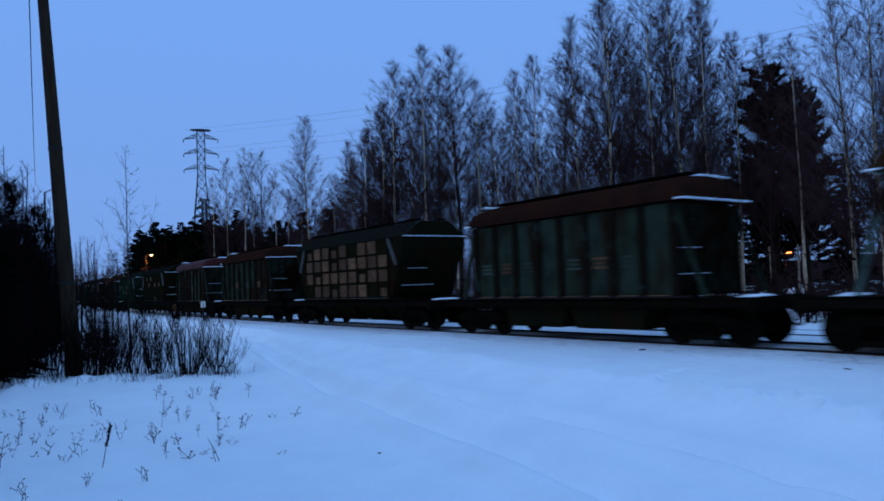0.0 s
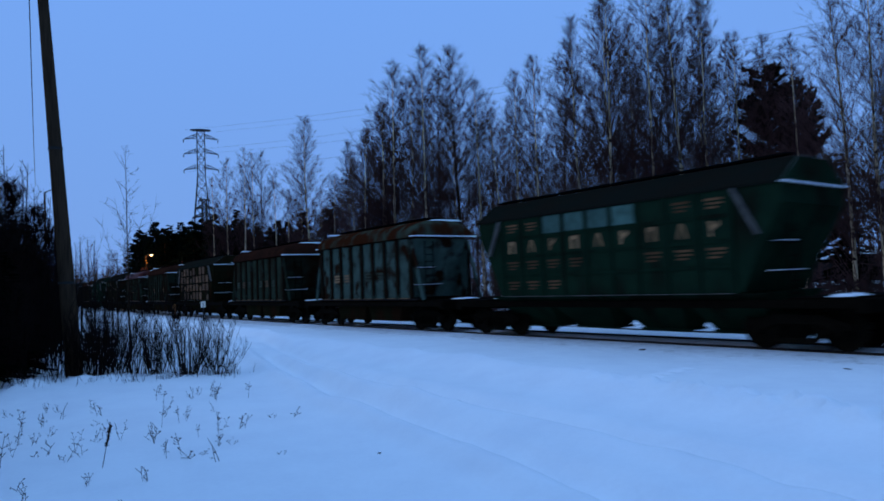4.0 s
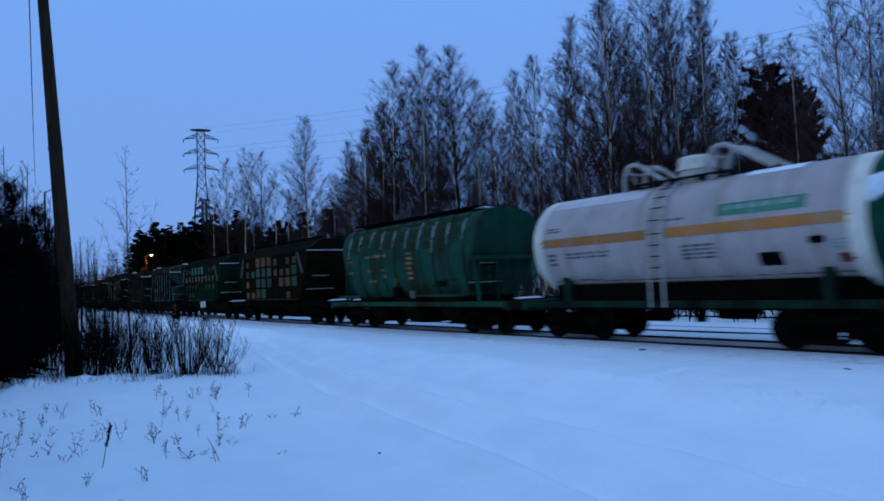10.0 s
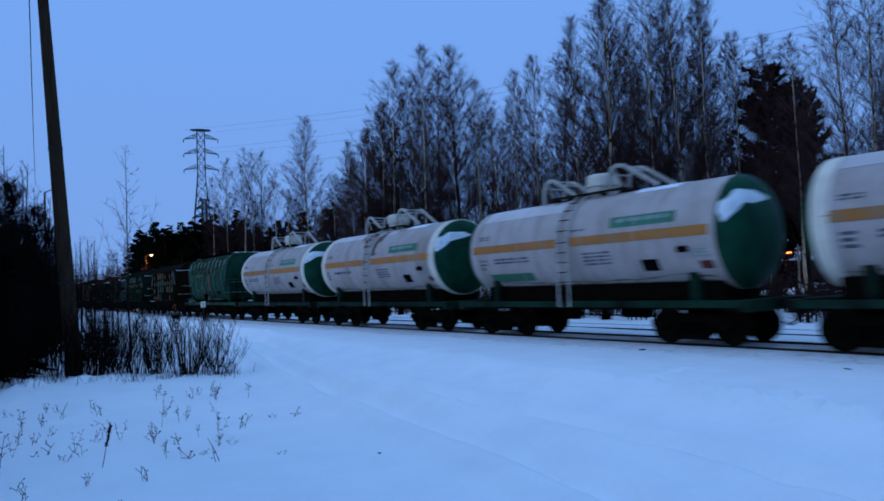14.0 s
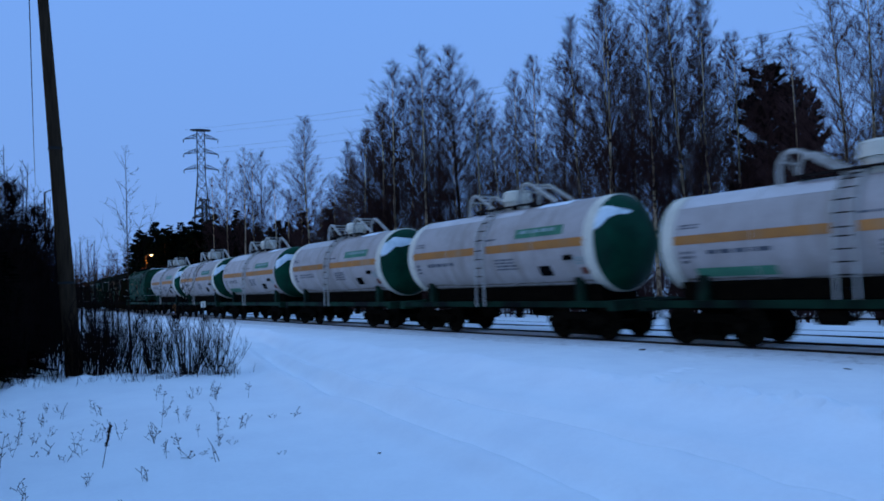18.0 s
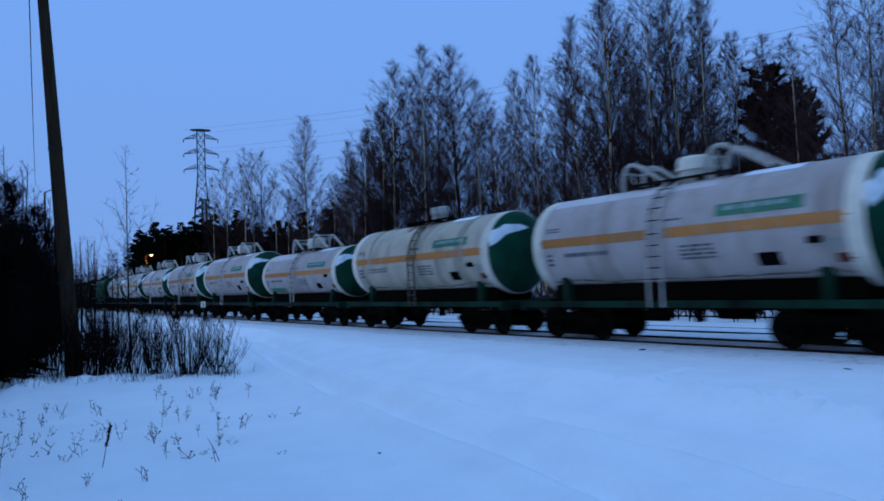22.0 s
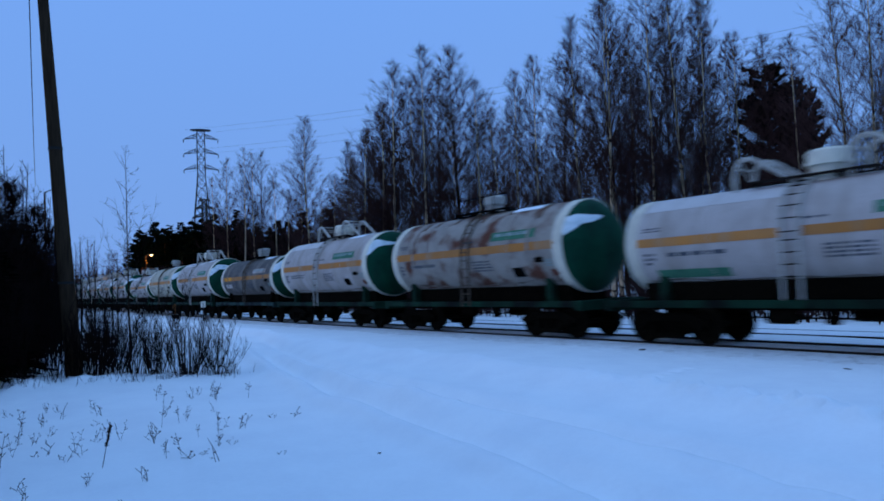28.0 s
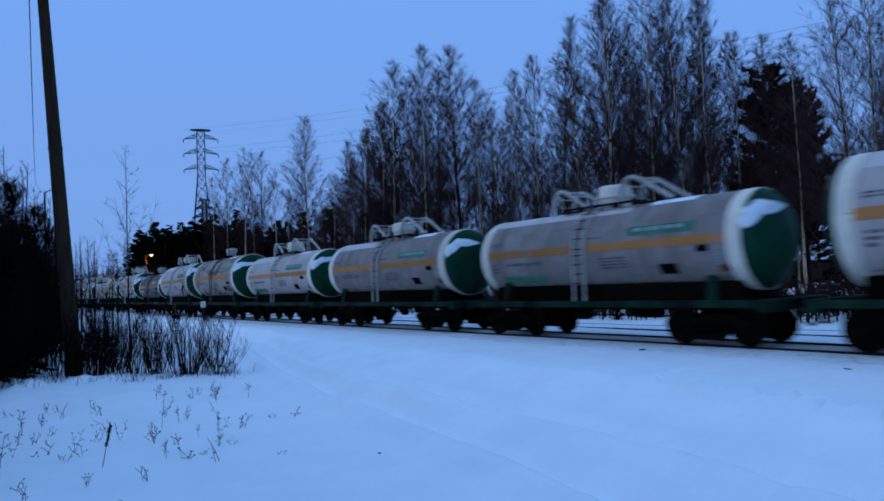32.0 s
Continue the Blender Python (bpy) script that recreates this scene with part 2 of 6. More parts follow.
# ---- mesh helpers ----
class Shape:
    """Collects vertices and faces of one part."""

    def __init__(self):
        self.v, self.f = [], []

    def hexa(self, low, high):
        """A solid between two quads of four points each."""
        n = len(self.v)
        self.v += [tuple(p) for p in low] + [tuple(p) for p in high]
        self.f += [(n + 3, n + 2, n + 1, n), (n + 4, n + 5, n + 6, n + 7)]
        self.f += [(n + i, n + (i + 1) % 4, n + 4 + (i + 1) % 4, n + 4 + i) for i in range(4)]
        return self

    def box(self, x0, x1, y0, y1, z0, z1, c=0.0):
        """A box; c: chamfer of its upright and lengthwise edges."""
        if c <= 0:
            return self.hexa([(x0, y0, z0), (x1, y0, z0), (x1, y1, z0), (x0, y1, z0)],
                             [(x0, y0, z1), (x1, y0, z1), (x1, y1, z1), (x0, y1, z1)])
        ring = [(y0 + c, z0), (y1 - c, z0), (y1, z0 + c), (y1, z1 - c), (y1 - c, z1), (y0 + c, z1), (y0, z1 - c), (y0, z0 + c)]
        inner = [(y0 + 2 * c, z0 + c), (y1 - 2 * c, z0 + c), (y1 - c, z0 + 2 * c), (y1 - c, z1 - 2 * c),
                 (y1 - 2 * c, z1 - c), (y0 + 2 * c, z1 - c), (y0 + c, z1 - 2 * c), (y0 + c, z0 + 2 * c)]
        return self.loft([[(x0, y, z) for y, z in inner], [(x0 + c, y, z) for y, z in ring],
                          [(x1 - c, y, z) for y, z in ring], [(x1, y, z) for y, z in inner]])

    def loft(self, rings, caps=True, closed=True):
        n, k = len(self.v), len(rings[0])
        for r in rings:
            self.v += [tuple(p) for p in r]
        for i in range(len(rings) - 1):
            for j in range(k if closed else k - 1):
                a, b = n + i * k + j, n + i * k + (j + 1) % k
                self.f.append((a, b, b + k, a + k))
        if caps:
            self.f.append(tuple(n + j for j in reversed(range(k))))
            self.f.append(tuple(n + (len(rings) - 1) * k + j for j in range(k)))
        return self

    def prism(self, outline, y0, y1):
        """An outline in x and z, drawn out from y0 to y1."""
        return self.loft([[(x, y0, z) for x, z in outline], [(x, y1, z) for x, z in outline]])

    def prism_x(self, outline, x0, x1):
        return self.loft([[(x0, y, z) for y, z in outline], [(x1, y, z) for y, z in outline]])

    def tube(self, path, r, n=6, r1=None):
        path = [Vector(p) for p in path]
        rings = []
        for i, p in enumerate(path):
            d = (path[min(i + 1, len(path) - 1)] - path[max(i - 1, 0)]).normalized()
            a = d.orthogonal().normalized() if i == 0 else (a - d * a.dot(d)).normalized()
            b = d.cross(a)
            rr = r if r1 is None else r + (r1 - r) * i / max(len(path) - 1, 1)
            rings.append([p + (a * math.cos(2 * math.pi * j / n) + b * math.sin(2 * math.pi * j / n)) * rr for j in range(n)])
        return self.loft(rings)

    def disc_y(self, x, z, profile, n=20):
        """A body turned round an axle along y: profile of (y, radius)."""
        return self.loft([[(x + r * math.cos(2 * math.pi * j / n), y, z + r * math.sin(2 * math.pi * j / n)) for j in range(n)]
                          for y, r in profile])

    def shell(self, x0, x1, a0, a1, r, zc, side=-1, nx=2, na=6, t=0.006):
        """A thin curved plate on a lying barrel: angles from the horizontal, in degrees."""
        rings = []
        for i in range(na + 1):
            a = radians(a0 + (a1 - a0) * i / na)
            y, z = side * math.cos(a), math.sin(a)
            rings.append([(x0, y * r, zc + z * r), (x1, y * r, zc + z * r),
                          (x1, y * (r + t), zc + z * (r + t)), (x0, y * (r + t), zc + z * (r + t))])
        return self.loft(rings)

    def mesh(self, name, smooth=35):
        me = bpy.data.meshes.new(name)
        me.from_pydata(self.v, [], self.f)
        bm = bmesh.new()
        bm.from_mesh(me)
        bmesh.ops.recalc_face_normals(bm, faces=bm.faces)
        bm.to_mesh(me)
        bm.free()
        if smooth:
            me.polygons.foreach_set("use_smooth", [True] * len(me.polygons))
            me.set_sharp_from_angle(angle=radians(smooth))
        return me


def put_material(ob, material):
    if not ob.data.materials:
        ob.data.materials.append(None)
    ob.material_slots[0].link = "OBJECT"
    ob.material_slots[0].material = material


def part(name, data, material, parent, label="", at=None):
    """Links one mesh as a part of a thing (or of a part)."""
    ob = new(name, data)
    put_material(ob, material)
    ob.parent = parent
    if at is not None:
        ob.matrix_basis = at
    if label:
        ob["label"] = label
    return ob


def thing(name, m, label, category, group="", kind=""):
    ob = new(name)
    ob.empty_display_size = 0.3
    ob.matrix_basis = m
    return tagged(ob, label, category, group, kind)


def solid(name, data, material, m, label, category, group="", kind=""):
    ob = new(name, data)
    put_material(ob, material)
    ob.matrix_basis = m
    return tagged(ob, label, category, group, kind)


MADE = {}


def once(key, build):
    """The mesh that build() makes, made once and shared."""
    if key not in MADE:
        MADE[key] = build()
    return MADE[key]


# ---- the snow-covered ground, one sheet to the horizon ----
def lane(x, points):
    return np.interp(x, [p[0] for p in points], [p[1] for p in points])


RUTS = ([(-90, 15.0), (-27, 10.1), (-15, 6.75), (-10.15, 5.76), (-7.67, 5.49), (-5.87, 5.21), (-4.78, 4.97), (-3.35, 4.58), (6, 2.2)],
        [(-90, 15.6), (-27, 10.6), (-16.2, 7.9), (-11, 7.05), (-8.24, 6.88), (-6, 6.76), (-4.2, 6.46), (-2.3, 6.0), (8, 3.4)])
RIDGE = [(-90, 15.9), (-29.7, 11.5), (-19, 10.04), (-11.4, 9.58), (-8.6, 9.07), (-6.7, 8.93), (-4.8, 8.69), (-3.2, 8.42), (10, 6.8)]


def ripple(x, y, seed, size):
    """Smooth uneven waves, about -1 to 1."""
    rng = np.random.default_rng(seed)
    out = np.zeros_like(x)
    for k in range(9):
        a, f, p = rng.uniform(0, 2 * np.pi), rng.uniform(0.5, 1.8) / size, rng.uniform(0, 2 * np.pi)
        out += np.sin((x * np.cos(a) + y * np.sin(a)) * f * 2 * np.pi + p + 0.8 * np.sin((x * np.sin(a) - y * np.cos(a)) * f * 4 + p))
    return out / 4.5


def bend_lat(x, y):
    """Distance to the far side of the near track's middle."""
    g = np.clip(-x - BEND_S, 0, BEND_E - BEND_S)
    more = np.clip(-x - BEND_E, 0, 600)
    return y - TRACK_Y - g * g / (2 * BEND_R) - more * (BEND_E - BEND_S) / BEND_R


def ground_z(x, y):
    x, y = np.asarray(x, float), np.asarray(y, float)
    lat = bend_lat(x, y)
    z = np.where(lat < -2, 0.11 * np.clip((-lat - 2) / 12, 0, 1), 0.0) - 0.10
    near = (np.abs(lat) < 1.8)
    z = np.where(near, -0.13, z)
    z += 0.035 * ripple(x, y, 3, 6.0) * np.clip((np.abs(lat) - 1.5) / 3, 0, 1)
    z += 0.006 * ripple(x, y, 4, 0.9) * np.clip((np.abs(lat) - 1.5) / 2, 0, 1)
    z += 0.0015 * ripple(x, y, 5, 0.3)
    for k, rut in enumerate(RUTS):      # old wheel ruts, drifted half full, with a soft raised lip
        d = y - lane(x, rut) + 0.05 * ripple(x, y, 41 + k, 5.0)
        z += -0.18 * np.exp(-(d / 0.27) ** 2) + 0.13 * np.exp(-((d + 0.58) / 0.26) ** 2) * (1 + 0.3 * ripple(x, y, 21 + k, 1.6)) + 0.02 * np.exp(-((d - 0.5) / 0.25) ** 2)
    # a ploughed bank: a broad near slope, a steeper back, broken into clods close by
    d = y - lane(x, RIDGE)
    bank = np.exp(-(d / np.where(d < 0, 0.75, 0.30)) ** 2)
    rough = 1 / (1 + np.exp(-(x + 7.2) * 1.3))
    clods = np.clip(ripple(x, y, 8, 0.45) * 0.6 + 0.3, 0, 1) + 0.5 * np.clip(ripple(x, y, 9, 0.22), 0, 1)
    z += 0.28 * bank * (1 + 0.15 * ripple(x, y, 51, 2.2)) + 0.16 * clods * rough * np.exp(-((d + 0.1) / 0.3) ** 2)
    # a line of footprints across to the track
    for fx, fy in ((-7.45, 9.25), (-7.62, 9.6), (-7.80, 10.0), (-7.94, 10.4), (-8.05, 10.85), (-8.22, 11.3), (-8.30, 11.8), (-8.36, 12.3)):
        rr = ((x - fx) / 0.10) ** 2 + ((y - fy) / 0.17) ** 2
        z += -0.06 * np.exp(-rr) + 0.035 * np.exp(-(np.sqrt(rr) - 1.7) ** 2 / 0.3)
    # kicked-up crumbs of snow beside the track
    z += 0.03 * np.clip(ripple(x, y, 12, 0.4), 0, 1) ** 2 * np.exp(-((lat + 2.6) / 1.1) ** 2)
    # a low drift under the shrubs and the pole
    z += 0.05 * np.exp(-(((x + 19) / 5) ** 2 + ((y - 2.2) / 2.6) ** 2))
    foot = np.exp(-((y - 0.2 - (x + 17.6) * 5.4 / 2.6 * 0.9) / 2.2) ** 2) * np.exp(-((x + 17.3) / 2.2) ** 2)
    z += 0.16 * np.clip(ripple(x, y, 31, 1.4) + 0.1, 0, 1.2) * foot
    # the wood's floor lies a little higher
    z += 0.35 * np.clip((lat - 11) / 8, 0, 1)
    return z


def build_ground():
    def steps(dense0, dense1, d, far):
        a = list(np.arange(dense0, dense1 + 1e-6, d))
        lo, hi, s = dense0, dense1, d
        while lo > -far or hi < far:
            s *= 1.35
            lo, hi = lo - s, hi + s
            a = [max(lo, -far)] + a + [min(hi, far)]
        return np.unique(np.array(a))
    xs = np.unique(np.concatenate([steps(-14, 0.5, 0.07, 2500), np.arange(-40, -14, 0.16), np.arange(-110, -40, 0.8)]))
    ys = np.unique(np.concatenate([steps(0.2, 15.6, 0.08, 2500), np.arange(15.6, 30, 0.5)]))
    gx, gy = np.meshgrid(xs, ys, indexing="ij")
    gz = ground_z(gx, gy)
    nx, ny = gx.shape
    co = np.stack([gx, gy, gz], -1).reshape(-1, 3)
    i = np.arange(nx * ny).reshape(nx, ny)
    q = np.stack([i[:-1, :-1], i[1:, :-1], i[1:, 1:], i[:-1, 1:]], -1).reshape(-1, 4)
    me = bpy.data.meshes.new("ground")
    me.vertices.add(len(co)), me.loops.add(q.size), me.polygons.add(len(q))
    me.vertices.foreach_set("co", co.ravel())
    me.loops.foreach_set("vertex_index", q.ravel())
    me.polygons.foreach_set("loop_start", np.arange(0, q.size, 4))
    me.polygons.foreach_set("use_smooth", np.ones(len(q), bool))
    me.update(calc_edges=True)
    return solid("ground", me, SNOW, pose(0, 0, 0), "bluish snow-covered ground with wheel ruts and a low ridge", "snow", kind="structure")


build_ground()


def zg(x, y):
    return float(ground_z(x, y))


# ---- rails, sleepers and the trodden snow between the rails ----
def along(shape, s0, s1, ds, lat, outline, z=0.0):
    rings = []
    n = int(round((s1 - s0) / ds))
    for i in range(n + 1):
        (x, y, _), h = on_track(s0 + (s1 - s0) * i / n)
        a = radians(h)
        rings.append([(x - (lat + u) * math.sin(a), y + (lat + u) * math.cos(a), z + w) for u, w in outline])
    return shape.loft(rings)


RAIL = [(-0.066, -0.18), (0.066, -0.18), (0.066, -0.165), (0.012, -0.14), (0.012, -0.045), (0.037, -0.03), (0.037, -0.005),
        (0.025, 0.0), (-0.025, 0.0), (-0.037, -0.005), (-0.037, -0.03), (-0.012, -0.045), (-0.012, -0.14), (-0.066, -0.165)]


def build_track():
    for k, (lat, z, lab) in enumerate(((0.0, 0.0, "near"), (4.25, -0.055, "far"))):
        for side in (-0.795, 0.795):
            me = along(Shape(), -40, 330, 5.0, lat + side, RAIL, z).mesh("rail")
            solid("rail", me, STEEL, pose(0, 0, 0), "dark rusty steel rail half sunk in snow", "rail", "rails of the railway", kind="structure")
    bed = [(-0.74, -0.16), (0.74, -0.16), (0.74, -0.06), (0.3, -0.035), (-0.3, -0.035), (-0.74, -0.05)]
    me = along(Shape(), -40, 330, 5.0, 0.0, bed).mesh("track_bed")
    solid("track_bed", me, SNOW_DIRTY, pose(0, 0, 0), "grey trodden snow between the rails", "track bed", kind="structure")
    me = along(Shape(), -40, 330, 5.0, 0.0, [(-2.5, -0.2), (-0.85, -0.2), (-0.85, -0.05), (-1.2, -0.035), (-1.8, -0.06), (-2.4, -0.12)]).mesh("track_shoulder")
    solid("track_shoulder", me, SNOW_SPOILED, pose(0, 0, 0), "spoiled snow along the outer side of the rail", "track bed", kind="structure")
    me = along(Shape(), -40, 330, 5.0, 4.9, [(-0.745 - 0.6, -0.4), (0.745 - 0.7, -0.4), (0.745 - 0.7, -0.06), (-0.745 - 0.6, -0.09)]).mesh("track_bed")
    solid("track_bed", me, SNOW_CLEAN, pose(0, 0, 0), "snow lying level with the rails of the second track", "track bed", kind="structure")


build_track()


# ---- bogies, wheels and couplers, shared by all wagons ----
def side_frame_mesh():
    sh = Shape()
    top = [(-1.22, 0.50), (-1.22, 0.62), (-0.95, 0.70), (-0.55, 0.82), (0.55, 0.82), (0.95, 0.70), (1.22, 0.62), (1.22, 0.50),
           (0.72, 0.46), (0.52, 0.60), (-0.52, 0.60), (-0.72, 0.46)]
    sh.prism(top, -0.09, 0.09)
    sh.prism([(-0.72, 0.46), (-0.5, 0.50), (-0.34, 0.28), (0.34, 0.28), (0.5, 0.50), (0.72, 0.46), (0.42, 0.17), (-0.42, 0.17)], -0.08, 0.08)
    for x in (-0.44, 0.44):
        sh.box(x - 0.06, x + 0.06, -0.08, 0.08, 0.26, 0.62)
    return sh.mesh("side_frame")


def spring_mesh():
    rows = [(0.29 + 0.02 * i, 0.075 if i % 2 else 0.09) for i in range(16)]
    return Shape().loft([[(r * math.cos(a * math.pi / 4), r * math.sin(a * math.pi / 4), z) for a in range(8)] for z, r in rows]).mesh("spring")


def axle_box_mesh():
    return Shape().disc_y(0, 0, [(-0.14, 0.10), (-0.12, 0.13), (0.10, 0.15), (0.12, 0.15)], 12).mesh("axle_box")


def wheelset_mesh():
    sh = Shape()
    sh.disc_y(0, 0, [(-1.05, 0.065), (-0.9, 0.075), (0.9, 0.075), (1.05, 0.065)], 10)
    for s in (-1, 1):
        prof = [(0.86, 0.09), (0.86, 0.16), (0.81, 0.20), (0.80, 0.38), (0.845, 0.41), (0.845, 0.455), (0.84, 0.470), (0.745, 0.478),
                (0.735, 0.503), (0.715, 0.503), (0.71, 0.41), (0.765, 0.38), (0.775, 0.2), (0.70, 0.16), (0.70, 0.09)]
        sh.disc_y(0, 0, [(s * y, r) for y, r in prof], 28)
        for k in range(3):          # lightening holes show the turning of the wheel
            a = 2 * math.pi * k / 3
            sh.disc_y(0.29 * math.cos(a), 0.29 * math.sin(a), [(s * 0.79, 0.045), (s * 0.815, 0.04)], 8)
    return sh.mesh("wheelset")


def bolster_mesh():
    return Shape().box(-0.22, 0.22, -1.0, 1.0, 0.55, 0.80, 0.03).mesh("bolster")


WHEELS = []


def add_bogie(root, x):
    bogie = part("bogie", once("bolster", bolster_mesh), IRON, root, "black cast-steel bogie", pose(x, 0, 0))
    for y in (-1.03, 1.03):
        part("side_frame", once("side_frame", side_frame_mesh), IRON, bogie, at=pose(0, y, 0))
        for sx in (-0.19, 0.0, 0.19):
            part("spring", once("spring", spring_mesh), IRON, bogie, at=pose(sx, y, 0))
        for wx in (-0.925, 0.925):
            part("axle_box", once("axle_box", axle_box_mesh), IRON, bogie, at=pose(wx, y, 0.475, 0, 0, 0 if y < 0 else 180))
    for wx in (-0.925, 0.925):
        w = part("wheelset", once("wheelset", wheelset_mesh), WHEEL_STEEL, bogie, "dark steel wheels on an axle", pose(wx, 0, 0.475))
        WHEELS.append((w, wx))


def coupler_mesh():
    sh = Shape()
    sh.box(-0.1, 0.42, -0.09, 0.09, 0.96, 1.13, 0.02)
    sh.prism([(0.42, 0.92), (0.62, 0.94), (0.66, 1.02), (0.66, 1.10), (0.62, 1.16), (0.42, 1.17)], -0.16, 0.13)
    return sh.mesh("coupler")


def add_running_gear(root, half, bogie_x, sill, sill_label):
    """Underframe, bogies and couplers of a wagon that is 2 * half long over its couplers."""
    hb = half - 0.58
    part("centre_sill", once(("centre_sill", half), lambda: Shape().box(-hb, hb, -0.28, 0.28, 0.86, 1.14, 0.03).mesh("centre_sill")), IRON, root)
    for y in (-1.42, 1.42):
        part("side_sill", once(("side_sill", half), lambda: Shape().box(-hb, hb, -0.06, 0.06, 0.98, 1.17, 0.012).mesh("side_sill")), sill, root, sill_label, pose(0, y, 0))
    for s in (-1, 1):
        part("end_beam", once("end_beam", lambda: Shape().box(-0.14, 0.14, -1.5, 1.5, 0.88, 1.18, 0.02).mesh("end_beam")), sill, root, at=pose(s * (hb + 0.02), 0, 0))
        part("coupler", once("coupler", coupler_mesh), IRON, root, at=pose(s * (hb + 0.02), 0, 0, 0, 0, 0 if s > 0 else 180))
        add_bogie(root, s * bogie_x)
        hose = once("hose", lambda: Shape().tube([(0, 0, 0.95), (0.15, 0, 0.85), (0.3, 0, 0.62), (0.5, 0.02, 0.52), (0.62, 0.03, 0.6)], 0.03, 6).mesh("brake_hose"))
        part("brake_hose", hose, BLACK, root, at=pose(s * (hb + 0.1), s * 0.35, 0, 0, 0, 0 if s > 0 else 180))
    cyl = once("brake_cylinder", lambda: Shape().loft([[(x, r * math.cos(a * math.pi / 7), 0.72 + r * math.sin(a * math.pi / 7)) for a in range(14)]
                                                       for x, r in ((-0.42, 0.10), (-0.36, 0.17), (0.3, 0.17), (0.34, 0.10), (0.5, 0.05))]).mesh("brake_cylinder"))
    part("brake_cylinder", cyl, IRON, root, at=pose(-0.9, -0.55, 0))
    tank = once("air_tank", lambda: Shape().loft([[(x, r * math.cos(a * math.pi / 7), 0.76 + r * math.sin(a * math.pi / 7)) for a in range(14)]
                                                  for x, r in ((-0.6, 0.08), (-0.52, 0.19), (0.52, 0.19), (0.6, 0.08))]).mesh("air_tank"))
    part("air_tank", tank, IRON, root, at=pose(0.8, 0.5, 0))
    rod = once("brake_rod", lambda: Shape().tube([(-2.6, 0, 0.66), (2.6, 0, 0.66)], 0.025, 6).mesh("brake_rod"))
    part("brake_rod", rod, IRON, root, at=pose(0, 0.1, 0))


# ---- tank wagons ----
TZ, TR, TH, DOME = 2.90, 1.50, 4.78, 0.64      # barrel: axis height, radius, half length, depth of the domes


def tank_size(small):
    """Two builds of tank run in the train: three metres across, and a slimmer one."""
    global TZ, TR
    TZ, TR = (2.68, 1.30) if small else (2.90, 1.50)


def tk(key, build):
    return once((TR, key), build)


def at_height(z):
    """Height on the barrel in use of a mark given for the large barrel."""
    return TZ + (z - 2.90) * TR / 1.50


def barrel_mesh():
    n = 48
    rows = [(-TH, TR)] + [(x, TR) for x in (-2.5, 0, 2.5)] + [(TH, TR)]
    return Shape().loft([[(x, r * math.cos(2 * math.pi * j / n), TZ + r * math.sin(2 * math.pi * j / n)) for j in range(n)] for x, r in rows]).mesh("barrel")


def dome_point(t, a, off=0.0):
    r = (TR + off) * math.cos(t)
    return (TH + 0.004 + (DOME + off) * math.sin(t), r * math.cos(a), TZ + r * math.sin(a))


def dome_mesh():
    n, k = 48, 9
    return Shape().loft([[dome_point(radians(88) * i / k, 2 * math.pi * j / n) for j in range(n)] for i in range(k + 1)]).mesh("dome_end")


def snow_cap_mesh(seed, drop):
    """Snow blown on to the upper part of the dome: a ragged band that starts at the ring and thins out across it."""
    rng = random.Random(seed + 70)
    n, k = 34, 8
    middle, reach = rng.uniform(0.44, 0.52), drop / 60.0
    outer, inner = [], []
    for j in range(n + 1):
        u = j / n
        y = -0.95 + u * (0.45 + 0.45 * reach)
        half = (0.045 + 0.075 * reach) * (1 - u ** 1.6) ** 0.8 * (1 + 0.10 * math.sin(7 * u + seed) + 0.05 * math.sin(19 * u + 3 * seed)) + 0.01
        mid = middle + 0.06 + 0.05 * u + 0.02 * math.sin(5 * u + 2 * seed) - (0.20 + 0.25 * max(0.0, reach - 1.2)) * max(0.0, 0.35 - u) / 0.35
        row_o, row_i = [], []
        for i in range(k + 1):
            v = i / k * 2 - 1
            z = mid + half * v * (1 + 0.05 * math.sin(17 * u + 5 * v + seed))
            q = min(math.hypot(y, z), 0.995)
            f = q / max(math.hypot(y, z), 1e-6)
            t, a = math.acos(q), math.atan2(z, y)
            lump = 0.003 + 0.014 * (1 - v * v) * math.sin(math.pi * min(1.0, 0.12 + 0.88 * u)) ** 0.5
            row_o.append(dome_point(t, a, lump))
            row_i.append(dome_point(t, a, 0.001))
        outer.append(row_o), inner.append(row_i)
    return Shape().loft(outer, caps=False, closed=False).loft(inner, caps=False, closed=False).mesh("snow_cap", 80)


def ring_mesh():
    n = 48
    pts = [(-0.28, TR + 0.003), (-0.28, TR + 0.012), (0.03, TR + 0.012), (0.11, TR + 0.004), (0.11, TR - 0.03)]
    return Shape().loft([[(x, r * math.cos(2 * math.pi * j / n), TZ + r * math.sin(2 * math.pi * j / n)) for j in range(n)] for x, r in pts], caps=False).mesh("ring")


def arch_mesh():
    sh = Shape()
    prof = [(0.64, 4.28), (0.62, 4.72), (0.68, 4.98), (0.80, 5.14), (0.98, 5.20), (1.18, 5.16), (1.42, 5.02), (1.9, 4.72), (2.35, 4.44)]
    for y in (-0.48, 0.48):
        sh.tube([(x, y, z) for x, z in prof], 0.064, 7)
    for x, z in (prof[2], prof[4], prof[6]):
        sh.tube([(x, -0.48, z), (x, 0.48, z)], 0.026, 5)
    sh.tube([(1.2, -0.48, 4.42), (0.85, -0.48, 5.08)], 0.024, 5)
    return sh.mesh("guard_arch")


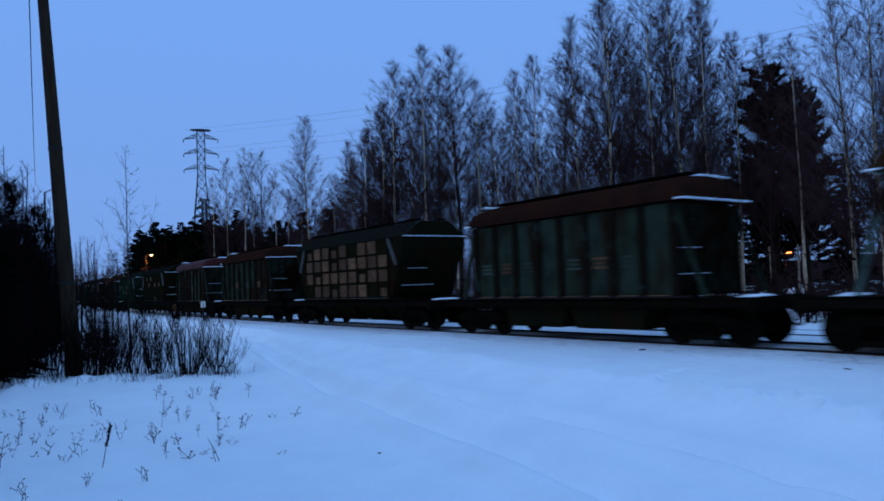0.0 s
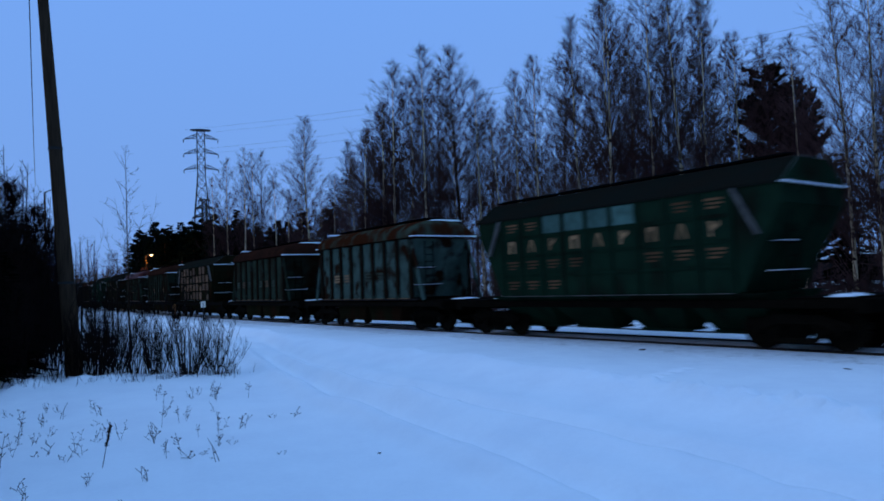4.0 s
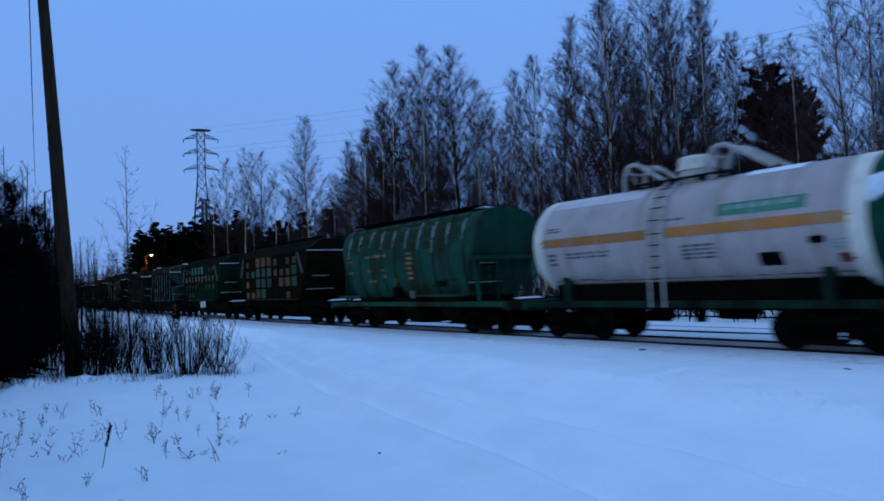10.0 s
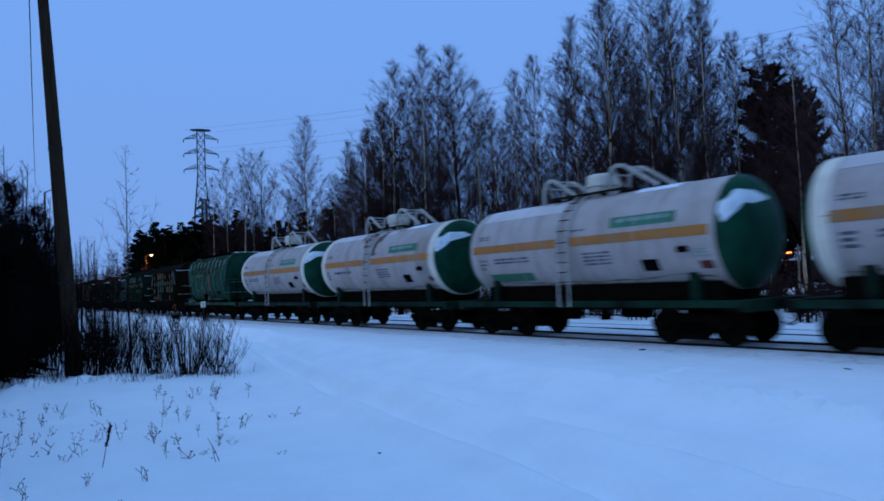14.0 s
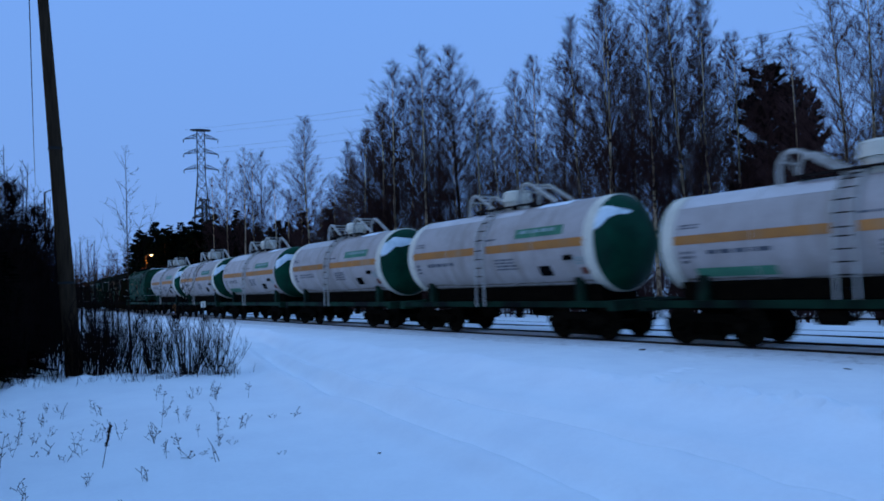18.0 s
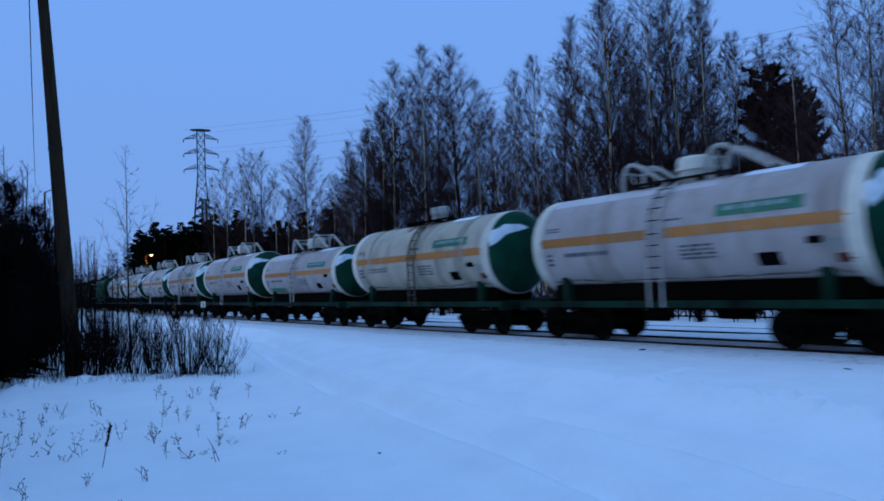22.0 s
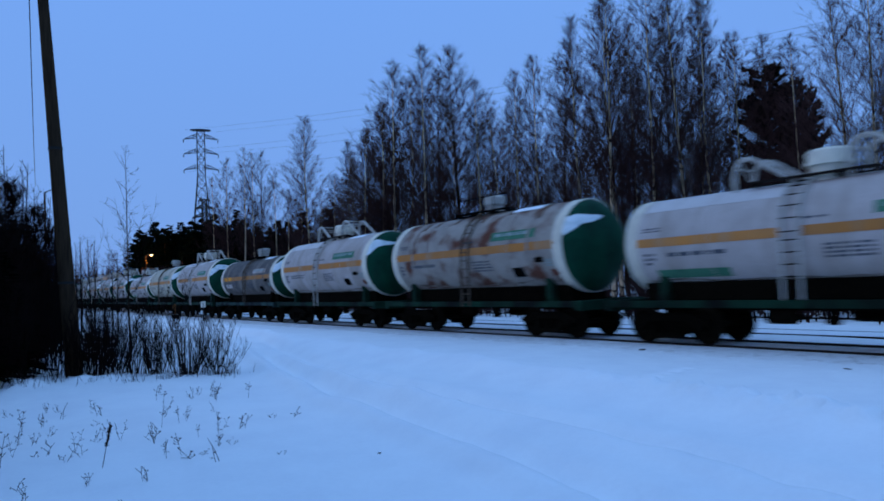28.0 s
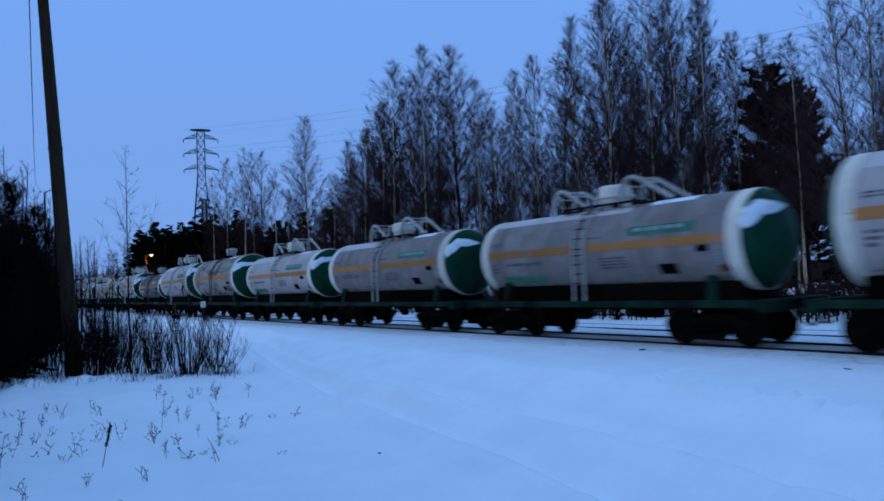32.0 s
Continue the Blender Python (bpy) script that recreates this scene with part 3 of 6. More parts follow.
def platform_mesh():
    sh = Shape()
    sh.box(-1.55, 1.45, -0.62, -0.34, 4.46, 4.50)
    sh.box(-1.55, 1.45, 0.34, 0.62, 4.46, 4.50)
    for x in (-1.5, -0.6, 0.55, 1.4):
        sh.box(x - 0.03, x + 0.03, -0.62, 0.62, 4.36, 4.46)
    return sh.mesh("platform")


def hatch_mesh():
    n = 20
    prof = [(4.30, 0.46), (4.70, 0.46), (4.70, 0.54), (4.78, 0.54), (4.78, 0.50), (5.02, 0.49), (5.08, 0.42), (5.10, 0.02)]
    return Shape().loft([[(r * math.cos(2 * math.pi * j / n), r * math.sin(2 * math.pi * j / n), z) for j in range(n)] for z, r in prof]).mesh("hatch")


def tall_hatch_mesh():
    n = 20
    prof = [(4.30, 0.33), (4.74, 0.33), (4.74, 0.40), (5.02, 0.40), (5.07, 0.33), (5.09, 0.02)]
    return Shape().loft([[(r * math.cos(2 * math.pi * j / n), r * math.sin(2 * math.pi * j / n), z) for j in range(n)] for z, r in prof]).mesh("hatch")


def rail_frame_mesh():
    sh = Shape()
    for x in (-1.5, -0.75, 0.75, 1.5):
        sh.tube([(x, -0.6, 4.42), (x, -0.6, 5.0)], 0.018, 5)
    sh.tube([(-1.5, -0.6, 5.0), (1.5, -0.6, 5.0)], 0.018, 5)
    return sh.mesh("handrail")


def ladder_path(x):
    pts = [(x, -TR - 0.10, 1.0), (x, -TR - 0.10, TZ - 0.7)]
    for a in (0, 20, 40, 58, 72):
        pts.append((x, -(TR + 0.10) * math.cos(radians(a)), TZ + (TR + 0.10) * math.sin(radians(a))))
    return pts


def ladder_rail_mesh():
    return Shape().tube(ladder_path(0), 0.035, 6).mesh("ladder_rail")


def rung_mesh():
    return Shape().tube([(-0.21, 0, 0), (0.21, 0, 0)], 0.017, 5).mesh("rung")


def saddle_mesh():
    sh = Shape()
    out = [(-1.12, 1.1), (1.12, 1.1)] + [((TR + 0.01) * math.cos(radians(a)), TZ + (TR + 0.01) * math.sin(radians(a))) for a in range(-42, -139, -8)]
    return sh.prism_x(out, -0.13, 0.13).mesh("saddle")


def strap_mesh():
    n = 40
    rows = []
    for j in range(n + 1):
        a = radians(-25 + 230 * j / n)
        rows.append([(x, r * math.cos(a), TZ + r * math.sin(a)) for x, r in ((-0.06, TR), (0.06, TR), (0.06, TR + 0.02), (-0.06, TR + 0.02))])
    return Shape().loft(rows).mesh("strap")


def seam_mesh():
    """A weld seam round the barrel."""
    n = 40
    return Shape().loft([[(x, r * math.cos(radians(-50 + 280 * j / n)), TZ + r * math.sin(radians(-50 + 280 * j / n))) for x, r in ((-0.02, TR), (0.02, TR), (0.01, TR + 0.012), (-0.01, TR + 0.012))]
                         for j in range(n + 1)]).mesh("seam")


def grime_shade_mesh(seed):
    """One uneven dark band low on the near side: splashes and belly shade put into the colour, higher beside the
    bogies.
    """
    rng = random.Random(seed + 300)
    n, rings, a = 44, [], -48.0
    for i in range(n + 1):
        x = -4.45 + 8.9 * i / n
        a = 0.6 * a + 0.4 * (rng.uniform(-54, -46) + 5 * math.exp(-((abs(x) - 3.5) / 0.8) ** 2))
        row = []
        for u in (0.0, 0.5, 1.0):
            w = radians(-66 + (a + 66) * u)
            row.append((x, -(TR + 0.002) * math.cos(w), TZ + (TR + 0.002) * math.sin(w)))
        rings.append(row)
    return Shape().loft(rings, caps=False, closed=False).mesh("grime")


def bars_mesh(x0, x1, z0, z1, rows, seed, r=None):
    """Unreadable writing as short plain bars on the near side of the barrel."""
    rng = random.Random(seed)
    sh = Shape()
    r = TR + (r or 0.004)
    z0, z1 = at_height(z0), at_height(z1)
    for i in range(rows):
        zt = z1 - (z1 - z0) * i / rows
        zb = zt - (z1 - z0) / rows * 0.55
        a0, a1 = (math.degrees(math.asin((z - TZ) / TR)) for z in (zb, zt))
        x = x0
        while x < x1 - 0.08:
            w = rng.uniform(0.12, 0.34)
            sh.shell(x, min(x + w, x1), a0, a1, r, TZ, -1, na=2, t=0.004)
            x += w + rng.uniform(0.05, 0.10)
    return sh.mesh("lettering")


def zone(x0, x1, z0, z1, key, r=0.003):
    z0, z1 = at_height(z0), at_height(z1)
    a0, a1 = (math.degrees(math.asin((z - TZ) / TR)) for z in (z0, z1))
    return once(("zone", key, x0, x1, z0, z1), lambda: Shape().shell(x0, x1, a0, a1, TR + r, TZ, -1, na=5, t=0.006).mesh(key))


def tank_wagon(k, style, paint, stripe, dome, ring, lower_green, label, sill=None, small=False):
    """style 'arch': guard arches round the hatch; 'plain': a tall hatch with a light handrail."""
    tank_size(small)
    up = TZ + TR - 4.40
    root = thing("tank_wagon", pose(0, 0, 0), label, "tank wagon", "tank wagons of the train")
    sill = sill or GREEN_SILL
    add_running_gear(root, 6.01, 3.76, sill, "green painted side sill" if sill is GREEN_SILL else "pale blue painted side sill")
    tank = part("barrel", tk("barrel", barrel_mesh), paint, root)
    for s in (-1, 1):
        d = part("dome_end", tk("dome", dome_mesh), dome, root, "green domed tank end", pose(0, 0, 0, 0, 0, 0 if s > 0 else 180))
        # Added dark box in place of the shade under the barrel; closes the gap.
        part("cradle_beam", tk("underside_shade", lambda: Shape().box(0.0, 4.6, -0.85, 0.85, 1.16, TZ - TR + 0.26, 0.02).mesh("cradle_beam")), IRON, root, at=pose(0, 0, 0, 0, 0, 0 if s > 0 else 180))
        if ring:
            part("ring", tk("ring", ring_mesh), ring, root, "white painted band round the tank end", pose(s * TH, 0, 0, 0, 0, 0 if s > 0 else 180))
        part("saddle", tk("saddle", saddle_mesh), sill if sill is GREEN_SILL else IRON, root, at=pose(s * 3.9, 0, 0))
        if style == "plain":
            part("strap", tk("strap", strap_mesh), paint, root, at=pose(s * 3.35, 0, 0))
    rng = random.Random(k * 7 + 1)
    part("snow_cap", tk(("snow_cap", k % 5), lambda: snow_cap_mesh(k % 5, 55 + 9 * (k % 5))), FROST, root, "snow sticking to the domed end")
    part("snow_strip", tk("snow_strip", lambda: Shape().shell(1.9, 3.3, 62, 88, TR + 0.002, TZ, -1, na=5, t=0.02).mesh("snow_strip")), SNOW_CLEAN, root, "snow lying on the tank top")
    if style == "arch":
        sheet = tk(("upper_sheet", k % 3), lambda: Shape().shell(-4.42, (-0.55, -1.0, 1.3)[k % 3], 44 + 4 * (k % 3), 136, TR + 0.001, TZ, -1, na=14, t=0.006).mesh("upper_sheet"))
        part("upper_sheet", sheet, TANK_PALE, root, "paler upper plate of the tank")
    for x in (-2.35, 2.35):
        part("seam", tk("seam", seam_mesh), paint, root, at=pose(x, 0, 0))
    # Splashes, with the belly's shade put into the same dark colour.
    belly_band = tk(("belly_band", k % 4), lambda: grime_shade_mesh(k % 4))
    part("grime", belly_band, GRIME_SHADE, root, "dark splashes and painted shade along the tank's belly")
    for x0, x1 in ((-4.62, -0.51), (0.01, 4.62)) if style == "arch" else ((-4.62, 4.62),):
        part("stripe", zone(x0, x1, 2.82, 3.09, "stripe"), stripe, root, "ochre hazard stripe")
    if style == "arch":
        part("hatch", tk("hatch", hatch_mesh), RING_WHITE, root, "pale grey filling hatch", pose(0.15, 0, up))
        part("platform", tk("platform", platform_mesh), WALL, root, "brown walkway boards", at=pose(0, 0, up))
        for s in (-1, 1):
            part("guard_arch", tk("arch", arch_mesh), PALE_METAL, root, "pale tubular guard arch", pose(0.15, 0, up) if s > 0 else pose(-2.55, 0, up) @ Matrix.Diagonal((0.9, 1, 0.985, 1)))
        lx, lad = -0.25, PALE_METAL
    else:
        part("hatch", tk("tall_hatch", tall_hatch_mesh), PALE_METAL, root, "tall pale grey filling hatch", pose(0.15, 0, up))
        part("platform", tk("platform", platform_mesh), BLACK, root, "dark walkway boards", pose(0, 0, up))
        part("handrail", tk("rail_frame", rail_frame_mesh), BLACK, root, at=pose(0, 0, up))
        lx, lad = 0.15, HATCH_BROWN
    for dx in (-0.21, 0.21):
        part("ladder_rail", tk("ladder_rail", ladder_rail_mesh), lad, root, at=pose(lx + dx, 0, 0))
    for i in range(11):
        if i < 6:
            y, z = -TR - 0.10, 1.15 + 0.30 * i * TZ / 2.90
        else:
            a = radians(2 + (i - 6) * 13)
            y, z = -(TR + 0.1) * math.cos(a), TZ + (TR + 0.1) * math.sin(a)
        part("rung", tk("rung", rung_mesh), BLACK if style == "arch" else lad, root, at=pose(lx, y, z))
    part("name_panel", zone(1.5, 3.65, 3.24, 3.54, "name_panel"), GREEN_SIGN if paint is not TANK_DARK else TANK_GREY, root, "green painted panel with pale marks")
    part("lettering", tk(("bars_a", k % 3), lambda: bars_mesh(1.7, 3.45, 3.29, 3.48, 1, k % 3, 0.012)), PALE_INK, root)
    part("lettering", tk(("bars_b", k % 3), lambda: bars_mesh(-3.55, -1.9, 2.40, 2.62, 1 + k % 2, 5 + k % 3)), INK, root)
    part("lettering", tk(("bars_c", k % 3), lambda: bars_mesh(0.45, 1.45, 2.18, 2.60, 4, 9 + k % 3)), INK, root)
    part("lettering", tk(("bars_d", k % 3), lambda: bars_mesh(-4.3, -3.95, 2.2, 2.62, 3, 14 + k % 3)), INK, root)
    part("lettering", tk(("bars_e", k % 3), lambda: bars_mesh(-4.3, -3.8, 3.25, 3.42, 2, 19 + k % 3)), INK, root)
    part("lettering", tk(("bars_f", k % 3), lambda: bars_mesh(0.0, 0.55, 3.22, 3.32, 1, 24 + k % 3)), INK, root)
    part("black_patch", tk("black_patch", lambda: Shape().shell(2.45, 3.0, -38, -24, TR + 0.003, TZ, -1, na=4).mesh("black_patch")), BLACK, root)
    part("placard", zone(4.22, 4.6, 1.98, 2.18, "placard"), PLACARD, root, "small red-brown placard")
    part("instrument_box", tk("valve_box", lambda: Shape().box(3.7, 4.0, -TR - 0.06, -TR + 0.1, 2.42, 2.58, 0.02).mesh("instrument_box")), BLACK, root)
    part("lettering", tk(("bars_g", k % 3), lambda: bars_mesh(4.1, 4.6, 2.25, 2.5, 3, 31 + k % 3)), PALE_INK, root)
    part("drain_valve", tk("drain", lambda: Shape().loft([[(r * math.cos(a * math.pi / 6), r * math.sin(a * math.pi / 6), z) for a in range(12)]
                                                           for z, r in ((1.45, 0.22), (1.1, 0.2), (0.75, 0.12), (0.6, 0.16), (0.52, 0.14))]).mesh("drain_valve")), IRON, root)
    if k == 2:
        for x, a in ((-1.5, 48), (-1.1, 40), (-0.86, 28), (-0.6, 50), (0.06, 12), (0.32, 38)):
            part("spill_stain", tk(("stain", x), lambda: Shape().shell(x, x + 0.22, a, 66, TR + 0.003, TZ, -1, na=6).mesh("spill_stain")), RUST_STAIN, root, "brown spill stain below the hatch")
    if paint in (TANK_RUSTY, TANK_CREAM):
        for i in range(9 if paint is TANK_RUSTY else 4):
            x = (-4.3 + 0.98 * i if paint is TANK_RUSTY else -1.0 + 0.5 * i) + rng.uniform(-0.2, 0.2)
            w, low = rng.uniform(0.12, 0.42), rng.uniform(38, 60)
            part("rust_stain", Shape().shell(x, x + w, low, 80, TR + 0.0015, TZ, -1, na=6, t=0.003).mesh("rust_stain"), RUST_STAIN, root, "rust run down from the tank top")
    if lower_green:
        part("lower_panel", zone(-4.0, -1.9, 1.84, 2.10, "lower_panel"), GREEN_SIGN, root, "green painted panel low on the tank")
    if paint is TANK_DARK:
        part("yellow_patch", zone(-3.9, -2.6, 2.81, 3.10, "yellow_patch", 0.012), YELLOW, root, "fresh yellow patch on the stripe")
        part("pale_patch", zone(-3.9, -2.7, 2.25, 2.55, "pale_patch"), TANK_GREY, root)
    return root


# ---- hopper wagons ----
def both_sides(root, name, mesh, material, label="", at=(0, 0, 0)):
    for s in (-1, 1):
        part(name, mesh, material, root, label, pose(at[0], at[1] * s, at[2], 0, 0, 0 if s < 0 else 180))


def end_ladder_mesh():
    sh = Shape()
    for y in (-0.2, 0.2):
        sh.tube([(0, y, 1.1), (0, y, 3.7)], 0.022, 5)
    for i in range(8):
        sh.tube([(0, -0.2, 1.3 + 0.3 * i), (0, 0.2, 1.3 + 0.3 * i)], 0.016, 5)
    return sh.mesh("end_ladder")


def add_end_details(root, xe, platform_x, seed, strut_mat, strut):
    """Snowy ledges, steps, ladder and struts at both ends of a hopper; xe: where the body ends."""
    rng = random.Random(seed)
    for s in (-1, 1):
        turn = 0 if s > 0 else 180
        part("end_ladder", once("end_ladder", end_ladder_mesh), IRON, root, at=pose(s * (xe - 0.25), s * -0.55, 0, 0, 0, turn))
        part("end_platform", once(("end_platform", platform_x), lambda: Shape().box(platform_x - 1.5, platform_x, -1.4, 1.4, 1.18, 1.22).mesh("end_platform")), IRON, root, at=pose(0, 0, 0, 0, 0, turn))
        snow = once(("platform_snow", platform_x, seed % 3), lambda: lumpy_strip(platform_x - 0.75, platform_x - 0.3, -1.2 + 0.4 * (seed % 3), 0.1 + 0.3 * (seed % 3), 1.215, 0.015, 0.07, seed % 3))
        part("platform_snow", snow, SNOW_CLEAN, root, "snow lying on the end platform", pose(0, 0, 0, 0, 0, turn))
        for z, w in ((2.55, 0.45), (1.85, 0.75)):
            step = once(("step", w), lambda: Shape().box(-0.12, 0.12, -w, w, -0.03, 0.0).mesh("step"))
            st = part("step", step, IRON, root, at=pose(s * (xe - 0.35), s * -0.7, z, 0, 0, turn))
            part("snow_line", once(("step_snow", w), lambda: Shape().box(-0.11, 0.11, -w + 0.02, w - 0.02, 0.001, 0.022).mesh("snow_line")), SNOW_DIRTY, st, "snow on the step")
        for y in (-1, 1):
            part("corner_strut", strut, strut_mat, root, "diagonal corner strut", pose(0, 0, 0, 0, 0, turn) @ Matrix.Diagonal((1, y, 1, 1)))
        wheel = once("hand_wheel", lambda: Shape().tube([(0, 0.28 * math.cos(a * math.pi / 8), 0.28 * math.sin(a * math.pi / 8)) for a in range(17)], 0.02, 5).mesh("hand_wheel"))
        if s > 0:
            part("hand_wheel", wheel, IRON, root, at=pose(platform_x - 0.5, 0.6, 1.75))
            part("brake_post", once("brake_post", lambda: Shape().tube([(0, 0, 1.2), (0, 0, 1.75)], 0.03, 6).mesh("brake_post")), IRON, root, at=pose(platform_x - 0.5, 0.6, 0))


def lumpy_strip(x0, x1, y0, y1, z, h0, h1, seed):
    """A thin, uneven layer of snow."""
    rng = random.Random(seed + 40)
    nx, ny = 6, 10
    top = [[(x0 + (x1 - x0) * i / nx, y0 + (y1 - y0) * j / ny,
             z + (0.004 if i in (0, nx) or j in (0, ny) else rng.uniform(h0, h1))) for j in range(ny + 1)] for i in range(nx + 1)]
    low = [[(p[0], p[1], z) for p in row] for row in top]
    return Shape().loft(top, caps=False, closed=False).loft(low, caps=False, closed=False).mesh("snow", 80)


def outlet_mesh(w, foot=0.5, deep=0.8):
    sh = Shape()
    sh.hexa([(-foot, -deep, 0.36), (foot, -deep, 0.36), (foot, deep, 0.36), (-foot, deep, 0.36)],
            [(-w, -1.5, 1.34), (w, -1.5, 1.34), (w, 1.5, 1.34), (-w, 1.5, 1.34)])
    sh.box(-foot - 0.08, foot + 0.08, -deep - 0.06, deep + 0.06, 0.29, 0.36)
    return sh.mesh("outlet")


LETTER_MARKS = (None,
                lambda: Shape().prism([(-0.17, 0.06), (-0.09, 0.06), (0.0, 0.45), (-0.06, 0.45)], -0.004, 0.004).prism([(0.17, 0.06), (0.09, 0.06), (0.0, 0.45), (0.06, 0.45)], -0.004, 0.004),
                lambda: Shape().box(-0.14, -0.06, -0.004, 0.004, 0.06, 0.45).prism([(-0.06, 0.20), (0.14, 0.32), (0.14, 0.45), (-0.06, 0.33)], -0.004, 0.004))


def panel_hopper(k, wall, roof, patches, label, patch_mats):
    """Straight-sided grain hopper with a ridged roof; patches: rows of marks, one character for each bay."""
    root = thing("hopper_wagon", pose(0, 0, 0), label, "hopper wagon", "hopper wagons of the train")
    add_running_gear(root, 7.36, 5.25, IRON, "dark side sill")
    hx = 4.12
    side = once("panel_side", lambda: Shape().box(-hx, hx, -0.03, 0.03, 1.34, 3.88).mesh("side_wall"))
    both_sides(root, "side_wall", side, wall, at=(0, 1.555, 0))
    end = once("panel_end", lambda: Shape().hexa([(4.10, -1.52, 1.36), (4.18, -1.52, 1.36), (4.18, 1.52, 1.36), (4.10, 1.52, 1.36)],
                                                 [(5.22, -1.52, 3.42), (5.30, -1.52, 3.42), (5.30, 1.52, 3.42), (5.22, 1.52, 3.42)])
               .box(5.25, 5.32, -1.52, 1.52, 3.40, 3.85).mesh("end_sheet"))
    cheek = once("panel_cheek", lambda: Shape().prism([(4.12, 1.36), (4.12, 3.88), (5.36, 3.88), (5.33, 3.40), (4.72, 2.3), (4.30, 1.36)], -0.02, 0.02).mesh("cheek_plate"))
    for s in (-1, 1):
        part("end_sheet", end, wall, root, at=pose(0, 0, 0, 0, 0, 0 if s > 0 else 180))
        for y in (-1.56, 1.56):
            part("cheek_plate", cheek, wall, root, at=pose(0, y, 0) @ pose(0, 0, 0, 0, 0, 0 if s > 0 else 180))
        part("end_gable", once("panel_gable", lambda: Shape().loft([[(5.34, -1.62, 3.90), (5.34, 1.62, 3.90), (5.34, 0.75, 4.52), (5.34, -0.75, 4.52)],
                                                                    [(5.38, -1.62, 3.90), (5.38, 1.62, 3.90), (5.38, 0.75, 4.52), (5.38, -0.75, 4.52)]]).mesh("end_gable")),
             wall, root, at=pose(0, 0, 0, 0, 0, 0 if s > 0 else 180))
        part("ledge_snow", once("ledge_snow_p", lambda: Shape().box(5.30, 5.46, -1.6, 1.6, 3.872, 3.905, 0.01).mesh("ledge_snow")), SNOW_CLEAN, root,
             "line of snow along the end ledge", pose(0, 0, 0, 0, 0, 0 if s > 0 else 180))
        part("gable_snow", once("gable_snow", lambda: Shape().tube([(5.40, -1.6, 3.93), (5.40, -0.75, 4.53), (5.40, 0.75, 4.53)], 0.007, 5).mesh("gable_snow")), STRUT_PALE, root,
             "snow on the gable edge", pose(0, 0, 0, 0, 0, 0 if s > 0 else 180))
    prof = [(-1.64, 3.86), (-1.64, 3.92), (-0.78, 4.54), (0.78, 4.54), (1.64, 3.92), (1.64, 3.86)]
    part("roof", once("panel_roof", lambda: Shape().prism_x(prof, -5.4, 5.33).mesh("roof")), ROOF_DARK if roof is not HOP_BROWN else roof, root, "low ridged roof")
    for y in (-0.62, 0.62):
        part("walkway_board", once("walkway", lambda: Shape().box(-5.2, 5.2, -0.16, 0.16, 4.60, 4.64).mesh("walkway_board")), BLACK, root, at=pose(0, y, 0))
    for i in range(4):
        part("roof_hatch", once("roof_hatch", lambda: Shape().loft([[(r * math.cos(a * math.pi / 8), r * math.sin(a * math.pi / 8), z) for a in range(16)]
                                                                   for z, r in ((4.52, 0.34), (4.62, 0.36), (4.66, 0.2))]).mesh("roof_hatch")), roof, root, at=pose(-3.6 + 2.4 * i, 0, 0))
    rib = once("panel_rib", lambda: Shape().box(-0.05, 0.05, -0.05, 0.05, 1.34, 3.86, 0.012).mesh("rib"))
    bays = 9
    for i in range(bays + 1):
        for y in (-1.60, 1.60):
            part("rib", rib, wall, root, at=pose(-hx + 2 * hx * i / bays, y, 0))
    for z in (2.0, 2.62, 3.24):
        for y in (-1.595, 1.595):
            part("rail_band", once("rail_band", lambda: Shape().box(-hx, hx, -0.02, 0.02, -0.045, 0.045).mesh("rail_band")), wall, root, at=pose(0, y, z))
    bw = 2 * hx / bays
    rng = random.Random(k)
    for r, row in enumerate(patches):
        for i, ch in enumerate(row):
            if ch == ".":
                continue
            z = (3.30, 2.69, 2.07, 1.42)[r]
            if ch == "l":
                me = once(("letter_mark", i % 3), lambda: LETTER_MARKS[i % 3]().mesh("lettering")) if i % 3 else once("letter_mark", lambda: Shape().box(-0.16, -0.07, -0.004, 0.004, 0.06, 0.45).box(0.07, 0.16, -0.004, 0.004, 0.06, 0.45).box(-0.07, 0.07, -0.004, 0.004, 0.34, 0.45).mesh("lettering"))
            elif ch == "r":
                me = once("line_mark", lambda: Shape().box(-0.24, 0.26, -0.004, 0.004, 0.34, 0.40).box(-0.18, 0.26, -0.004, 0.004, 0.24, 0.29).box(-0.2, 0.12, -0.004, 0.004, 0.14, 0.19).mesh("lettering"))
            else:
                g = 0.07 if ch.isupper() else 0.22
                top = 0.54 if ch.isupper() else 0.36
                me = once(("patch", ch.isupper()), lambda: Shape().box(-bw / 2 + g, bw / 2 - g, -0.004, 0.004, 0.0, top).mesh("paint_patch"))
            part("lettering" if ch in "lr" else "paint_patch", me, patch_mats[ch.lower()], root, at=pose(-hx + bw * (i + 0.5), -1.592, z))
    for x in (-3.55, -1.25, 1.25, 3.55):
        part("outlet", once("outlet", lambda: outlet_mesh(1.22, 0.7, 0.4)), wall, root, "funnel-shaped discharge outlet", pose(x, 0, 0))
    part("sill_snow", once("sill_snow", lambda: Shape().box(-4.1, 4.1, -1.66, -1.585, 1.33, 1.345).mesh("sill_ledge")), STRUT_PALE, root)
    strut = once("panel_strut", lambda: Shape().tube([(4.20, -1.64, 3.84), (4.78, -1.62, 2.72)], 0.07, 4).mesh("corner_strut"))
    add_end_details(root, 5.3, 6.75, k, STRUT_PALE, strut)
    return root


